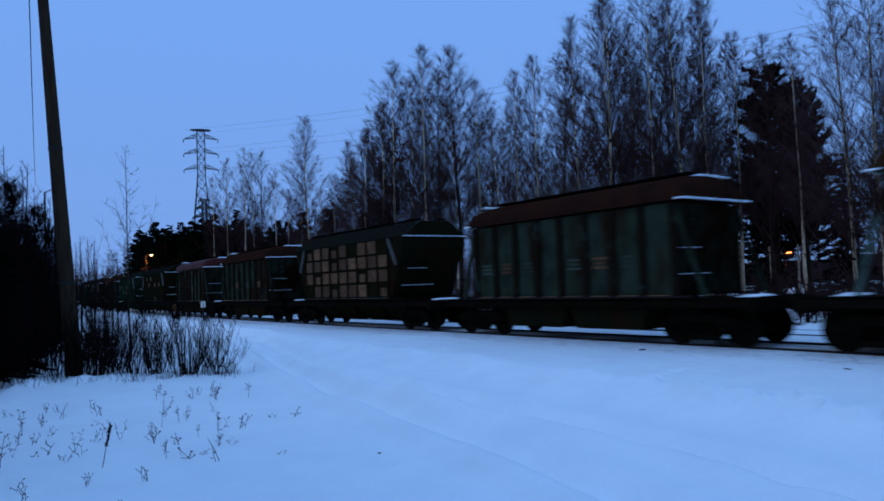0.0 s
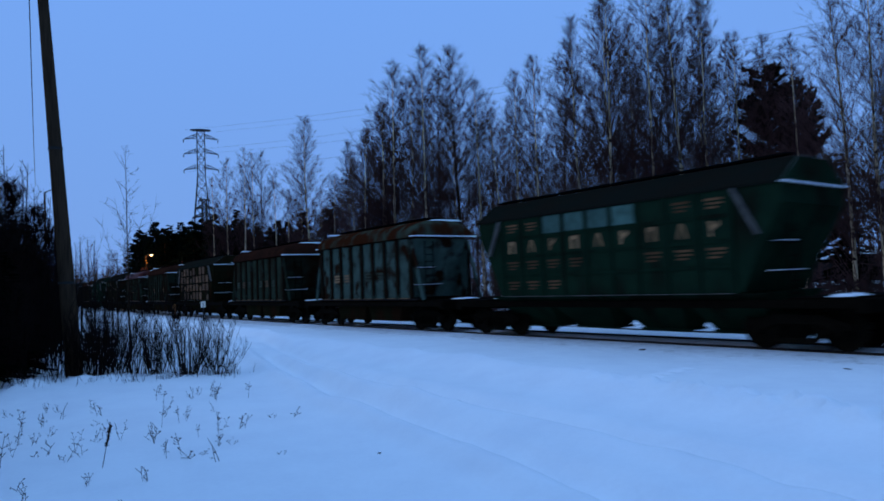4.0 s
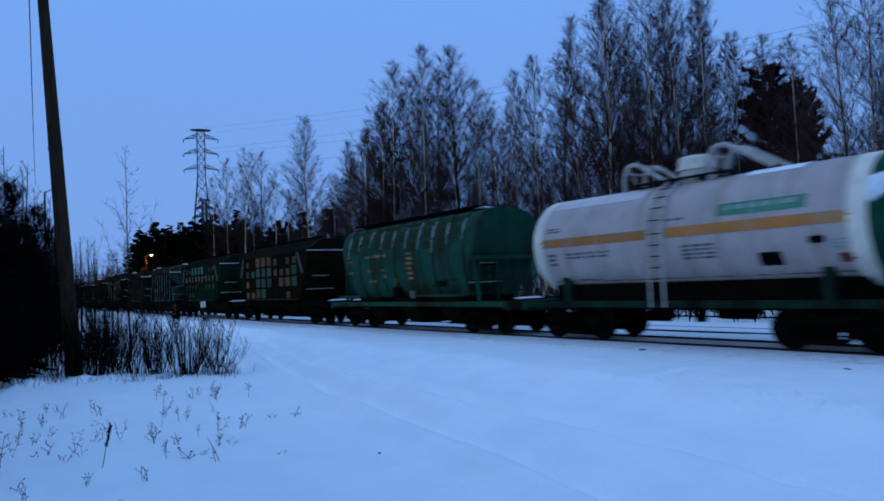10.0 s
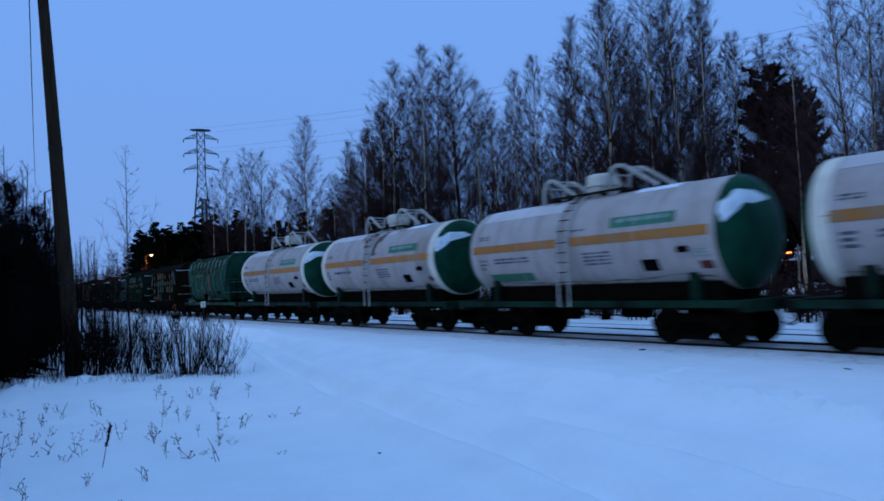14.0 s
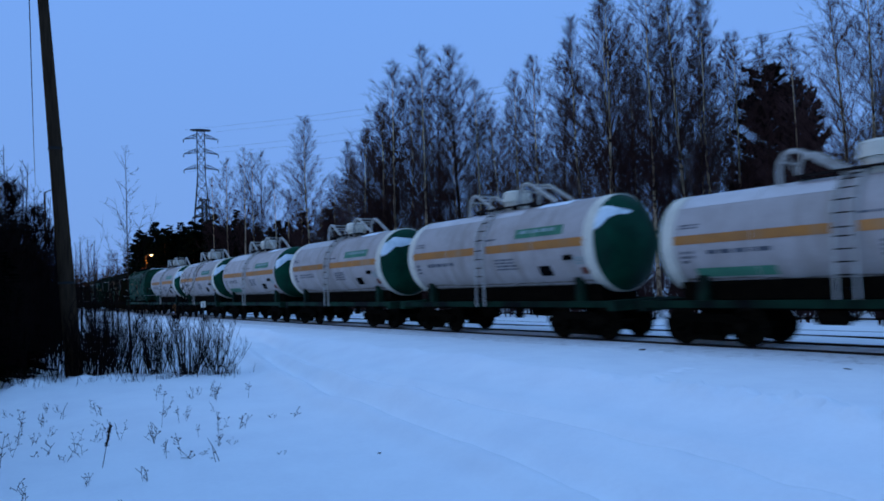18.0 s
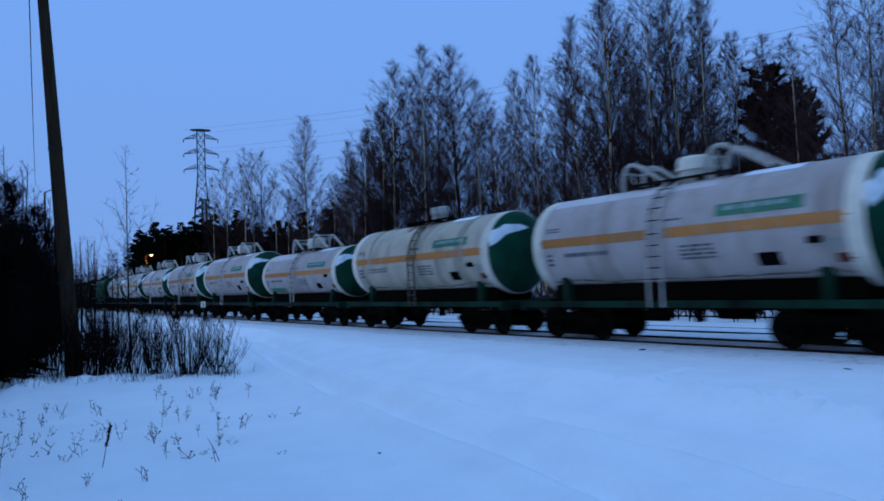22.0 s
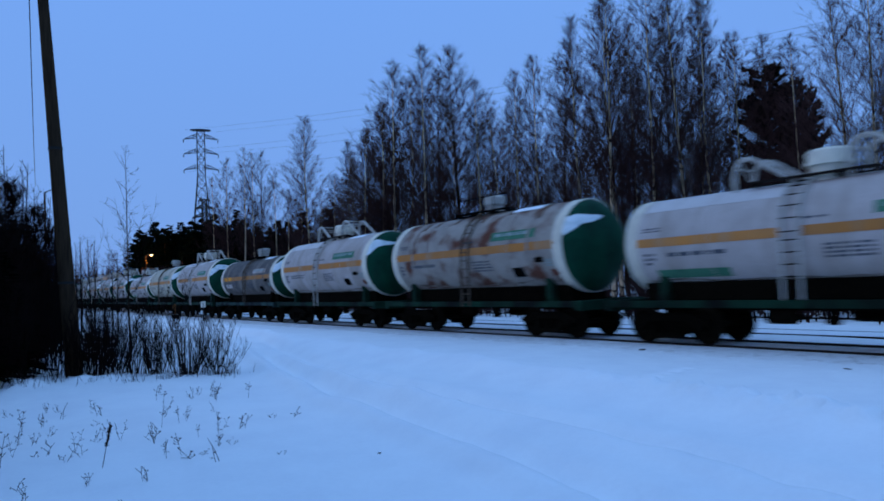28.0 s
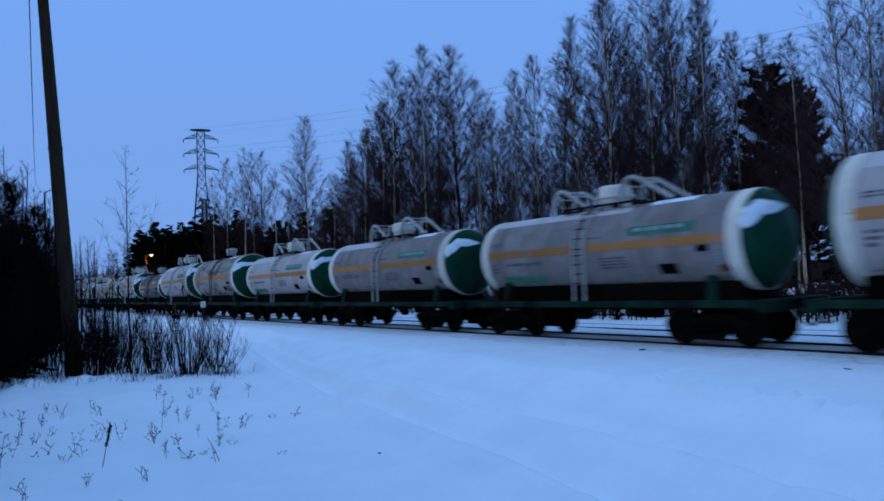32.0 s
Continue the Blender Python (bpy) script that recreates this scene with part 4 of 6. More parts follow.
def round_roof_hopper(k, wall, roof, label, marks):
    """Mineral hopper with ribbed sides and a rounded, overhanging roof."""
    root = thing("hopper_wagon", pose(0, 0, 0), label, "hopper wagon", "hopper wagons of the train")
    add_running_gear(root, 6.6, 4.5, IRON, "dark side sill")
    hx = 4.05
    side = once("rr_side", lambda: Shape().box(-hx, hx, -0.03, 0.03, 1.30, 3.75).mesh("side_wall"))
    both_sides(root, "side_wall", side, wall, at=(0, 1.42, 0))
    end = once("rr_end", lambda: Shape().hexa([(3.0, -1.39, 1.32), (3.08, -1.39, 1.32), (3.08, 1.39, 1.32), (3.0, 1.39, 1.32)],
                                              [(4.02, -1.39, 3.75), (4.10, -1.39, 3.75), (4.10, 1.39, 3.75), (4.02, 1.39, 3.75)]).mesh("end_sheet"))
    arc = [(-1.6, 3.80)] + [(-1.6 * math.cos(radians(a)), 3.86 + 0.70 * math.sin(radians(a)) ** 0.8) for a in range(0, 181, 15)] + [(1.6, 3.80)]

    def roof_mesh():
        return Shape().loft([[(x, y * w, 3.80 + (z - 3.80) * f) for y, z in arc] for x, w, f in
                             ((-4.42, 0.97, 0.35), (-4.36, 0.985, 0.7), (-4.2, 1.0, 0.93), (-3.9, 1.0, 1.0), (3.9, 1.0, 1.0), (4.2, 1.0, 0.93), (4.36, 0.985, 0.7), (4.42, 0.97, 0.35))]).mesh("roof", 50)
    part("roof", once("rr_roof", roof_mesh), roof, root, "rounded overhanging roof")
    for s in (-1, 1):
        turn = 0 if s > 0 else 180
        part("end_sheet", end, wall, root, at=pose(0, 0, 0, 0, 0, turn))
        part("ledge_snow", once("ledge_snow_r", lambda: Shape().box(4.2, 4.50, -1.62, 1.62, 3.81, 3.85, 0.01).mesh("ledge_snow")), SNOW_CLEAN, root,
             "line of snow along the end ledge", pose(0, 0, 0, 0, 0, turn))
        part("roof_snow", once(("roof_snow", k % 2), lambda: lumpy_strip(3.95, 4.2, -0.5, 1.1, 4.50, 0.03, 0.06, 3 + k % 2)), SNOW_CLEAN, root, at=pose(0, 0, 0, 0, 0, turn))
    part("walkway_board", once("rr_walk", lambda: Shape().box(-3.9, 3.9, -0.5, 0.5, 4.60, 4.64).mesh("walkway_board")), BLACK, root)
    rib = once("rr_rib", lambda: Shape().box(-0.11, 0.11, -0.06, 0.06, 1.30, 3.75, 0.014).mesh("rib"))
    bays = 8
    for i in range(bays + 1):
        for y in (-1.48, 1.48):
            part("rib", rib, RIB_RUST, root, at=pose(-hx + 2 * hx * i / bays, y, 0))
    bw = 2 * hx / bays
    rng = random.Random(k)
    for i, ch in enumerate(marks):
        if ch == ".":
            continue
        sh = Shape()
        for j in range(3):
            w = rng.uniform(0.18, 0.27)
            sh.box(-w, w, -0.004, 0.004, 2.36 - 0.13 * j, 2.44 - 0.13 * j)
        part("lettering", sh.mesh("lettering"), PATCH_TEAL if ch == "t" else PATCH_CREAM if ch == "P" else PATCH_PALE, root, at=pose(-hx + bw * (i + 0.5), -1.455, 0))
    part("sill_ledge", once("rr_sill", lambda: Shape().box(-hx - 0.4, hx + 0.4, -0.09, 0.09, 1.24, 1.30).mesh("sill_ledge")), WALL, root, at=pose(0, -1.45, 0))
    part("sill_ledge", once("rr_sill", lambda: None), WALL, root, at=pose(0, 1.45, 0))
    for i in range(bays):
        part("ledge_edge", once("ledge_edge", lambda: Shape().box(-0.36, 0.30, -0.012, 0.05, 1.301, 1.318).mesh("ledge_edge")), PATCH_CREAM, root, "pale edge of the sill", pose(-hx + bw * (i + 0.5), -1.53, 0))
    for x in (-1.5, 1.5):
        part("discharge_box", once("discharge_box", lambda: Shape().prism([(-1.38, 0.95), (-1.2, 0.34), (1.2, 0.34), (1.38, 0.95), (1.38, 1.3), (-1.38, 1.3)], -1.25, 1.25).mesh("discharge_box")),
             HOP_DARK, root, "low dark discharge box", pose(x, 0, 0))
    strut = once("rr_strut", lambda: Shape().tube([(4.1, -1.46, 3.72), (4.85, -1.44, 1.25)], 0.07, 4).mesh("corner_strut"))
    add_end_details(root, 4.3, 6.0, k, wall, strut)
    return root


def barrel_hopper(k, label):
    """Hopper with bulging sides and hoops, flat ends and a roof walkway."""
    root = thing("hopper_wagon", pose(0, 0, 0), label, "hopper wagon", "hopper wagons of the train")
    add_running_gear(root, 6.95, 4.6, HOP_ROUND, "green painted side sill")
    half = [(1.18, 1.38), (1.40, 1.75), (1.55, 2.35), (1.60, 3.0), (1.56, 3.6), (1.42, 4.1), (1.12, 4.42), (0.6, 4.58)]
    prof = [(-y, z) for y, z in half] + [(y, z) for y, z in reversed(half)]

    def body():
        return Shape().loft([[(math.copysign(min(abs(x), 5.02 - max(0.0, 3.5 - z) * 0.46), x), y, z) for y, z in prof]
                             for x in (-5.02, -3.9, -2, 0, 2, 3.9, 5.02)]).mesh("body", 30)
    part("body", once("bh_body", body), HOP_ROUND, root, "bulging green hopper body")
    def hoop():
        rows = []
        for y, z in prof:
            n = Vector((y * 0.8, z - 2.9)).normalized() * 0.045
            rows.append([(-0.045, y, z), (0.045, y, z), (0.045, y + n.x, z + n.y), (-0.045, y + n.x, z + n.y)])
        return Shape().loft(rows).mesh("hoop")
    def worn(low, high):
        rows = []
        for i in range(7):
            z = low + (high - low) * i / 6
            y = -float(np.interp(z, [p[1] for p in half], [p[0] for p in half]))
            n = Vector((y * 0.8, z - 2.9)).normalized() * 0.05
            w = 0.046 if i > 2 else 0.03
            rows.append([(-w, y, z), (w, y, z), (w, y + n.x, z + n.y), (-w, y + n.x, z + n.y)])
        return Shape().loft(rows).mesh("worn_paint")
    rng = random.Random(91)
    for i in range(10):
        x = -4.3 + 8.6 * i / 9
        part("hoop", once("bh_hoop", hoop), HOP_ROUND, root, at=pose(x, 0, 0))
        part("worn_paint", worn(rng.uniform(3.1, 3.6) - 0.02 * i, rng.uniform(4.08, 4.3)), WORN_PALE, root, "paint worn pale on the hoop", pose(x, 0, 0))
    for y in (-0.72, 0.72):
        part("walkway_board", once("bh_walk", lambda: Shape().box(-4.9, 4.6, -0.22, 0.22, 4.64, 4.69).mesh("walkway_board")), BLACK, root, at=pose(0, y, 0))
    part("roof", once("bh_roof", lambda: Shape().box(-4.8, 4.7, -0.62, 0.62, 4.57, 4.62, 0.01).mesh("roof")), HOP_ROUND, root)
    for s in (-1, 1):
        turn = 0 if s > 0 else 180
        for y in (-1.3, -0.4, 0.4, 1.3):
            part("end_post", once("bh_post", lambda: Shape().box(4.72, 4.84, -0.05, 0.05, 1.18, 2.75, 0.01).mesh("end_post")), HOP_ROUND, root, at=pose(0, y, 0) @ pose(0, 0, 0, 0, 0, turn))
        part("end_beam_upper", once("bh_beam", lambda: Shape().box(4.70, 4.84, -1.55, 1.55, 2.68, 2.82, 0.01).mesh("end_beam_upper")), HOP_ROUND, root, at=pose(0, 0, 0, 0, 0, turn))
        part("roof_snow", once("bh_snow", lambda: lumpy_strip(4.3, 4.75, -1.0, 1.0, 4.58, 0.02, 0.06, 9)), SNOW_CLEAN, root, at=pose(0, 0, 0, 0, 0, turn))
    for x in (-2.8, 0.0, 2.8):
        part("outlet", once("bh_outlet", lambda: outlet_mesh(0.8)), HOP_DARK, root, "funnel-shaped discharge outlet", pose(x, 0, 0))
    rng = random.Random(5)
    marks = [(-4.25, 2.95, 0.2), (-4.25, 2.45, 0.18), (-2.5, 3.1, 0.36), (-1.55, 3.1, 0.42), (-2.45, 2.48, 0.24), (-2.4, 2.02, 0.26), (-1.4, 2.48, 0.16), (-1.35, 2.2, 0.16)]
    marks += [(0.62 + rng.uniform(-0.04, 0.04), 3.08 - 0.2 * i, rng.uniform(0.18, 0.27)) for i in range(6)]
    for x, z, w in marks:
        yy = -float(np.interp(z + 0.05, [p[1] for p in half], [p[0] for p in half]))
        part("lettering", Shape().hexa([(x - w, yy - 0.012, z), (x + w, yy - 0.012, z), (x + w, yy + 0.02, z), (x - w, yy + 0.02, z)],
                                       [(x - w, yy - 0.02, z + 0.11), (x + w, yy - 0.02, z + 0.11), (x + w, yy + 0.02, z + 0.11), (x - w, yy + 0.02, z + 0.11)]).mesh("lettering"), PATCH_CREAM, root)
    for x0, x1 in ((-5.4, -3.3), (1.1, 4.3)):
        part("side_rail", Shape().box(x0, x1, -1.62, -1.56, 1.36, 1.46, 0.01).mesh("side_rail"), HOP_ROUND, root, "green step rail above the sill")
    part("access_door", Shape().box(-0.75, -0.2, -1.53, -1.30, 1.36, 1.78, 0.02).mesh("access_door"), BLACK, root, "dark opening low in the side")
    for i in range(9):
        lo, hi = 3.35 + rng.uniform(-0.25, 0.25), 4.36
        x0 = -4.2 + 8.6 * i / 9
        rows = []
        for j in range(5):
            z = lo + (hi - lo) * j / 4
            yy = -float(np.interp(z, [p[1] for p in half], [p[0] for p in half]))
            n = Vector((yy * 0.8, z - 2.9)).normalized() * 0.008
            w = 0.30 + 0.12 * j / 4
            rows.append([(x0 + 0.45 - w, yy, z), (x0 + 0.45 + w, yy, z), (x0 + 0.45 + w, yy + n.x, z + n.y), (x0 + 0.45 - w, yy + n.x, z + n.y)])
        part("rust_bloom", Shape().loft(rows).mesh("rust_bloom"), RUST_BLOOM, root, "brown rust bloom high on the side")
    part("pale_spot", Shape().disc_y(-0.48, 2.0, [(-1.54, 0.16), (-1.50, 0.17)], 14).mesh("pale_spot"), PATCH_PALE, root, "pale round mark")
    for x, z, w, h in ((2.6, 1.75, 0.5, 0.22), (3.4, 1.95, 0.35, 0.4), (1.6, 1.62, 0.4, 0.16)):
        yy = -float(np.interp(z, [p[1] for p in half], [p[0] for p in half]))
        part("soot_patch", Shape().hexa([(x - w, yy - 0.004, z), (x + w * 0.8, yy - 0.004, z), (x + w, yy + 0.05, z), (x - w, yy + 0.05, z)],
                                        [(x - w * 0.7, yy - 0.075, z + h), (x + w, yy - 0.075, z + h), (x + w, yy, z + h), (x - w, yy, z + h)]).mesh("soot_patch"), HOP_DARK, root, "dark patch low on the side")
    part("placard", Shape().box(0.8, 1.12, -1.66, -1.60, 1.32, 1.62).mesh("placard"), STRUT_PALE, root, "small pale placard above the sill")
    strut = once("bh_strut", lambda: Shape().tube([(4.75, -1.5, 2.7), (4.95, -1.42, 1.2)], 0.05, 4).mesh("corner_strut"))
    add_end_details(root, 4.75, 6.35, k, HOP_ROUND, strut)
    return root


# ---- the train: wagons from the head, with the place of each one's middle ----
def patch_rows(seed, fill, letters="pppgT"):
    rng = random.Random(seed)
    return ["".join(rng.choice(letters) if rng.random() < fill else "." for _ in range(9)) for _ in range(4)]


PATCHES = {"l": PATCH_PALE, "r": PATCH_PALE, "p": PATCH_PALE, "g": PATCH_GREEN, "t": PATCH_TEAL}
SIGN_PATCHES = {**PATCHES, "t": PATCH_BLUE, "l": PATCH_CREAM}
TRAIN = []


def build_train():
    place = 107.0
    # wagons ahead of the ones seen close: kept in the order in which they roll away
    ahead = [
        (7.36, lambda: panel_hopper(1, HOP_DARK, HOP_DARK, ["pPPpP.PP.", "PPPpPPPPP", "PpPPPPpPP", ".PPpPPP.p"], "dark grain hopper wagon with pale painted squares", PATCHES)),
        (6.60, lambda: round_roof_hopper(2, HOP_DULL, HOP_BROWN, "dull hopper wagon with a brown rounded roof", "..p.t.p.")),
        (6.60, lambda: round_roof_hopper(3, HOP_DULL, HOP_REDROOF, "dull hopper wagon with a red oxide rounded roof", ".t..p...")),
        (7.36, lambda: panel_hopper(4, HOP_DARK, HOP_DARK, patch_rows(4, 0.2), "dark grain hopper wagon with a few pale marks", PATCHES)),
        (7.36, lambda: panel_hopper(5, HOP_GREEN, HOP_GREEN, patch_rows(5, 0.15), "dark green grain hopper wagon", PATCHES)),
        (6.60, lambda: round_roof_hopper(6, HOP_DULL, HOP_BROWN, "dull hopper wagon with a brown rounded roof", "...p.t..")),
        (7.36, lambda: panel_hopper(7, HOP_DARK, HOP_DARK, patch_rows(7, 0.2), "dark grain hopper wagon with a few pale marks", PATCHES)),
        (7.36, lambda: panel_hopper(8, HOP_GREEN, HOP_DARK, patch_rows(8, 0.2), "dark green grain hopper wagon with dark roof", PATCHES)),
    ]
    for half, build in ahead:
        TRAIN.append((build(), place + half))
        place += 2 * half
    place = 107.0
    behind = [
        (6.60, lambda: round_roof_hopper(10, HOP_DULL, HOP_BROWN, "dull teal hopper wagon with a brown rounded roof", "tpt.tpt.")),
        (6.60, lambda: round_roof_hopper(11, HOP_TEAL, HOP_RUSTROOF, "weathered teal hopper wagon with a rusted roof", ".PP.tt..")),
        (7.36, lambda: panel_hopper(12, HOP_GREEN, HOP_GREEN, ["rrTTTT.rr", "lllllllll", "rrrr..rrr", "rrr......"], "dark green grain hopper wagon with pale marks in rows", SIGN_PATCHES)),
        (7.36, lambda: panel_hopper(13, HOP_DARK, HOP_DARK, ["p.PPPp.pp", "pgTTTpppG", "p.TTG.PPG", "ppPG...p."], "dark rusty grain hopper wagon with pale patches", PATCHES)),
        (6.95, lambda: barrel_hopper(14, "bright green bulging hopper wagon with worn hoops")),
    ]
    for half, build in behind:
        TRAIN.append((build(), place - half))
        place -= 2 * half
    grey = "pale grey tank wagon, ochre stripe, green end"
    tanks = [
        (1, "arch", TANK_GREY, RING_WHITE, False, grey + ", snow on it"),
        (2, "arch", TANK_GREY, RING_WHITE, False, grey + ", white ring"),
        (3, "arch", TANK_GREY, None, True, grey + ", green lower panel"),
        (4, "arch", TANK_GREY, RING_WHITE, False, grey + ", white ring"),
        (5, "arch", TANK_GREY, RING_WHITE, False, grey + ", white ring"),
        (6, "arch", TANK_GREY, RING_WHITE, True, grey + ", green lower panel"),
        (7, "plain", TANK_CREAM, RING_WHITE, False, "cream tank wagon with a tall hatch and green end"),
        (8, "arch", TANK_GREY, RING_WHITE, False, grey + ", white ring"),
        (9, "plain", TANK_DARK, RING_WHITE, False, "dirty dark grey tank wagon with a yellow patch"),
        (10, "arch", TANK_GREY, RING_WHITE, False, grey + ", white ring"),
        (11, "plain", TANK_RUSTY, RING_WHITE, False, "rust-stained grey tank wagon with a tall hatch"),
        (12, "arch", TANK_GREY, RING_WHITE, True, grey + ", green lower panel"),
        (13, "arch", TANK_DULL, RING_WHITE, False, grey + ", snow on it"),
        (14, "arch", TANK_DULL, RING_WHITE, True, grey + ", green lower panel"),
        (15, "arch", TANK_GREY, RING_WHITE, False, grey + ", white ring"),
        (16, "arch", TANK_GREY, RING_WHITE, False, grey + ", white ring"),
    ]
    for k, style, paint, ring, low, label in tanks:
        w = tank_wagon(k, style, paint, ORANGE, GREEN_END, ring, low, label, BLUE_SILL if k == 9 else None, k in (6, 9, 12, 13, 14))
        TRAIN.append((w, FIRST_TANK - 12.02 * (k - 1) + SLACK[k - 1]))


FIRST_TANK = 31.32
SLACK = (0.15, 0.2, 0.25, 0.3, 0.3, 0.38, 0.42, 0.42, 0.35, 0.7, 0.7, 0.7, 0.7, 0.7, 0.7, 0.7)     # the couplers are not drawn equally tight
build_train()


# ---- bare trees ----
def segments_mesh(name, p0, p1, r0, r1, sides=3):
    """Many tapered twigs in one mesh."""
    p0, p1 = np.asarray(p0, float), np.asarray(p1, float)
    r0, r1 = np.asarray(r0, float), np.asarray(r1, float)
    d = p1 - p0
    d /= np.maximum(np.linalg.norm(d, axis=1, keepdims=True), 1e-9)
    h = np.where(np.abs(d[:, 2:3]) > 0.9, np.array([[1.0, 0, 0]]), np.array([[0, 0, 1.0]]))
    a = np.cross(d, h)
    a /= np.linalg.norm(a, axis=1, keepdims=True)
    b = np.cross(d, a)
    rings = []
    for p, r in ((p0, r0), (p1, r1)):
        for j in range(sides):
            w = 2 * np.pi * j / sides
            rings.append(p + (a * np.cos(w) + b * np.sin(w)) * r[:, None])
    co = np.stack(rings, 1).reshape(-1, 3)
    n = len(p0)
    base = (np.arange(n) * 2 * sides)[:, None]
    tip = (r1 <= 0.0035) & (r1 < 0.45 * r0)                                   # fine ends run out to a point
    co.reshape(n, 2 * sides, 3)[tip, sides:] = p1[tip][:, None, :]
    quads = np.concatenate([base[~tip] + np.array([[j, (j + 1) % sides, sides + (j + 1) % sides, sides + j]]) for j in range(sides)], 0).astype(np.int32)
    tris = np.concatenate([base[tip] + np.array([[j, (j + 1) % sides, sides]]) for j in range(sides)], 0).astype(np.int32)
    loops = np.concatenate([quads.ravel(), tris.ravel()])
    starts = np.concatenate([np.arange(0, quads.size, 4), quads.size + np.arange(0, tris.size, 3)])
    me = bpy.data.meshes.new(name)
    me.vertices.add(len(co)), me.loops.add(len(loops)), me.polygons.add(len(starts))
    me.vertices.foreach_set("co", co.ravel())
    me.loops.foreach_set("vertex_index", loops)
    me.polygons.foreach_set("loop_start", starts.astype(np.int32))
    me.polygons.foreach_set("use_smooth", np.ones(len(starts), bool))
    me.update(calc_edges=True)
    return me


def unit(v):
    return v / max(np.linalg.norm(v), 1e-9)


class Twigs:
    def __init__(self, seed):
        self.rng = np.random.default_rng(seed)
        self.p0, self.p1, self.r0, self.r1 = [], [], [], []

    def add(self, a, b, r0, r1):
        self.p0.append(a), self.p1.append(b), self.r0.append(r0), self.r1.append(r1)

    def limb(self, p, d, length, r, n, sag, wander):
        """A bent limb in n pieces; returns its points."""
        pts = [np.array(p, float)]
        d = unit(np.array(d, float))
        for i in range(n):
            d = unit(d + self.rng.normal(0, wander, 3) + np.array([0, 0, sag]))
            q = pts[-1] + d * length / n
            self.add(pts[-1], q, r * (1 - i / n * 0.8), r * (1 - (i + 1) / n * 0.8))
            pts.append(q)
        return pts

    def mesh(self, name, sides=3):
        return segments_mesh(name, self.p0, self.p1, self.r0, self.r1, sides)


def birch_meshes(seed, height=18.0, spread=1.0, crown_from=0.28, dense=1.0, twigs=7):
    """Trunk and crown of a bare birch: limbs that rise to a pointed oval crown, hung with fine drooping twigs."""
    rng = np.random.default_rng(seed)
    trunk = [np.array([0.0, 0.0, -0.3])]
    lean = rng.normal(0, 0.014, 2)
    n = 14
    for i in range(n):
        lean = lean * 0.9 + rng.normal(0, 0.011, 2)
        trunk.append(trunk[-1] + np.array([lean[0], lean[1], 1.0]) * (height + 0.3) / n)
    trunk = np.array(trunk)
    def trunk_r(f):
        return 0.115 * (1 - f) ** 1.15 * height / 18 + 0.004
    sh = Shape()
    sh.tube([tuple(p) for p in trunk], trunk_r(0), 8, trunk_r(1))
    for i in range(n + 1):      # the taper follows the stem, with a wider foot
        for j in range(8):
            v = Vector(sh.v[i * 8 + j]) - Vector(trunk[i])
            sh.v[i * 8 + j] = tuple(Vector(trunk[i]) + v.normalized() * trunk_r(i / n) * (1.5 if i == 0 else 1.0))
    trunk_me = sh.mesh("trunk", 60)
    up = np.array([0.0, 0.0, 1.0])
    def ring(k):
        w = rng.uniform(0, 2 * np.pi, k)
        return np.stack([np.cos(w), np.sin(w), np.zeros(k)], 1)
    def norm(v):
        return v / np.maximum(np.linalg.norm(v, axis=1, keepdims=True), 1e-9)
    p0, p1, r0, r1 = [], [], [], []
    def add(a, b, ra, rb):
        p0.append(a), p1.append(b)
        r0.append(np.broadcast_to(ra, len(a)).astype(float)), r1.append(np.broadcast_to(rb, len(a)).astype(float))
    m = int(150 * dense)
    g = ((np.arange(m) + rng.random(m)) / m) ** 1.1
    wide = 0.175 * height * spread * np.minimum(1.0, (g + 0.08) / 0.26) ** 0.7 * (1.0 - g) ** 0.66
    reach = wide * rng.uniform(0.3, 1.08, m) + 0.10
    rise = reach * rng.uniform(0.85, 1.9, m) + 0.03 * height * (1 - 0.6 * g)
    foot = np.clip(crown_from + (1 - crown_from) * g - rise / height, 0.07, 0.97)
    rise = np.minimum(rise, (1.005 - foot) * height)
    k = np.minimum((foot * n).astype(int), n - 1)
    base = trunk[k] + (trunk[k + 1] - trunk[k]) * (foot * n - k)[:, None]
    out = ring(m)
    steps = 5
    limb = []
    for i in range(steps + 1):
        u = i / steps
        limb.append(base + out * (reach * u ** 0.85)[:, None] + up * (rise * (1.18 * u - 0.18 * u ** 3))[:, None]
                    + rng.normal(0, 0.035, (m, 3)) * (height / 18) * min(i, 2) * (0.4 + reach[:, None] / 3))
    limb = np.stack(limb, 1)
    thick = 0.007 + 0.014 * (1 - g)
    for i in range(steps):
        add(limb[:, i], limb[:, i + 1], thick * (1 - 0.15 * i), thick * (1 - 0.15 * (i + 1)))
    per = np.clip((5 + 6 * reach / (0.14 * height)).astype(int), 5, 12)
    own = np.repeat(np.arange(m), per)
    c = len(own)
    u = rng.uniform(0.12, 1.0, c) * steps
    k = np.minimum(u.astype(int), steps - 1)
    a = limb[own, k]
    along = limb[own, k + 1] - a
    q = a + along * (u - k)[:, None]
    d = norm(norm(along) + ring(c) * rng.uniform(0.35, 0.8, c)[:, None] + up * rng.uniform(-0.1, 0.4, c)[:, None])
    size = (0.38 + 0.42 * reach[own]) * (1.2 - 0.13 * u) * rng.uniform(0.5, 1.15, c)
    mid = q + d * (size * 0.55)[:, None]
    end = mid + norm(d - up * 0.06 + rng.normal(0, 0.10, (c, 3))) * (size * 0.5)[:, None]
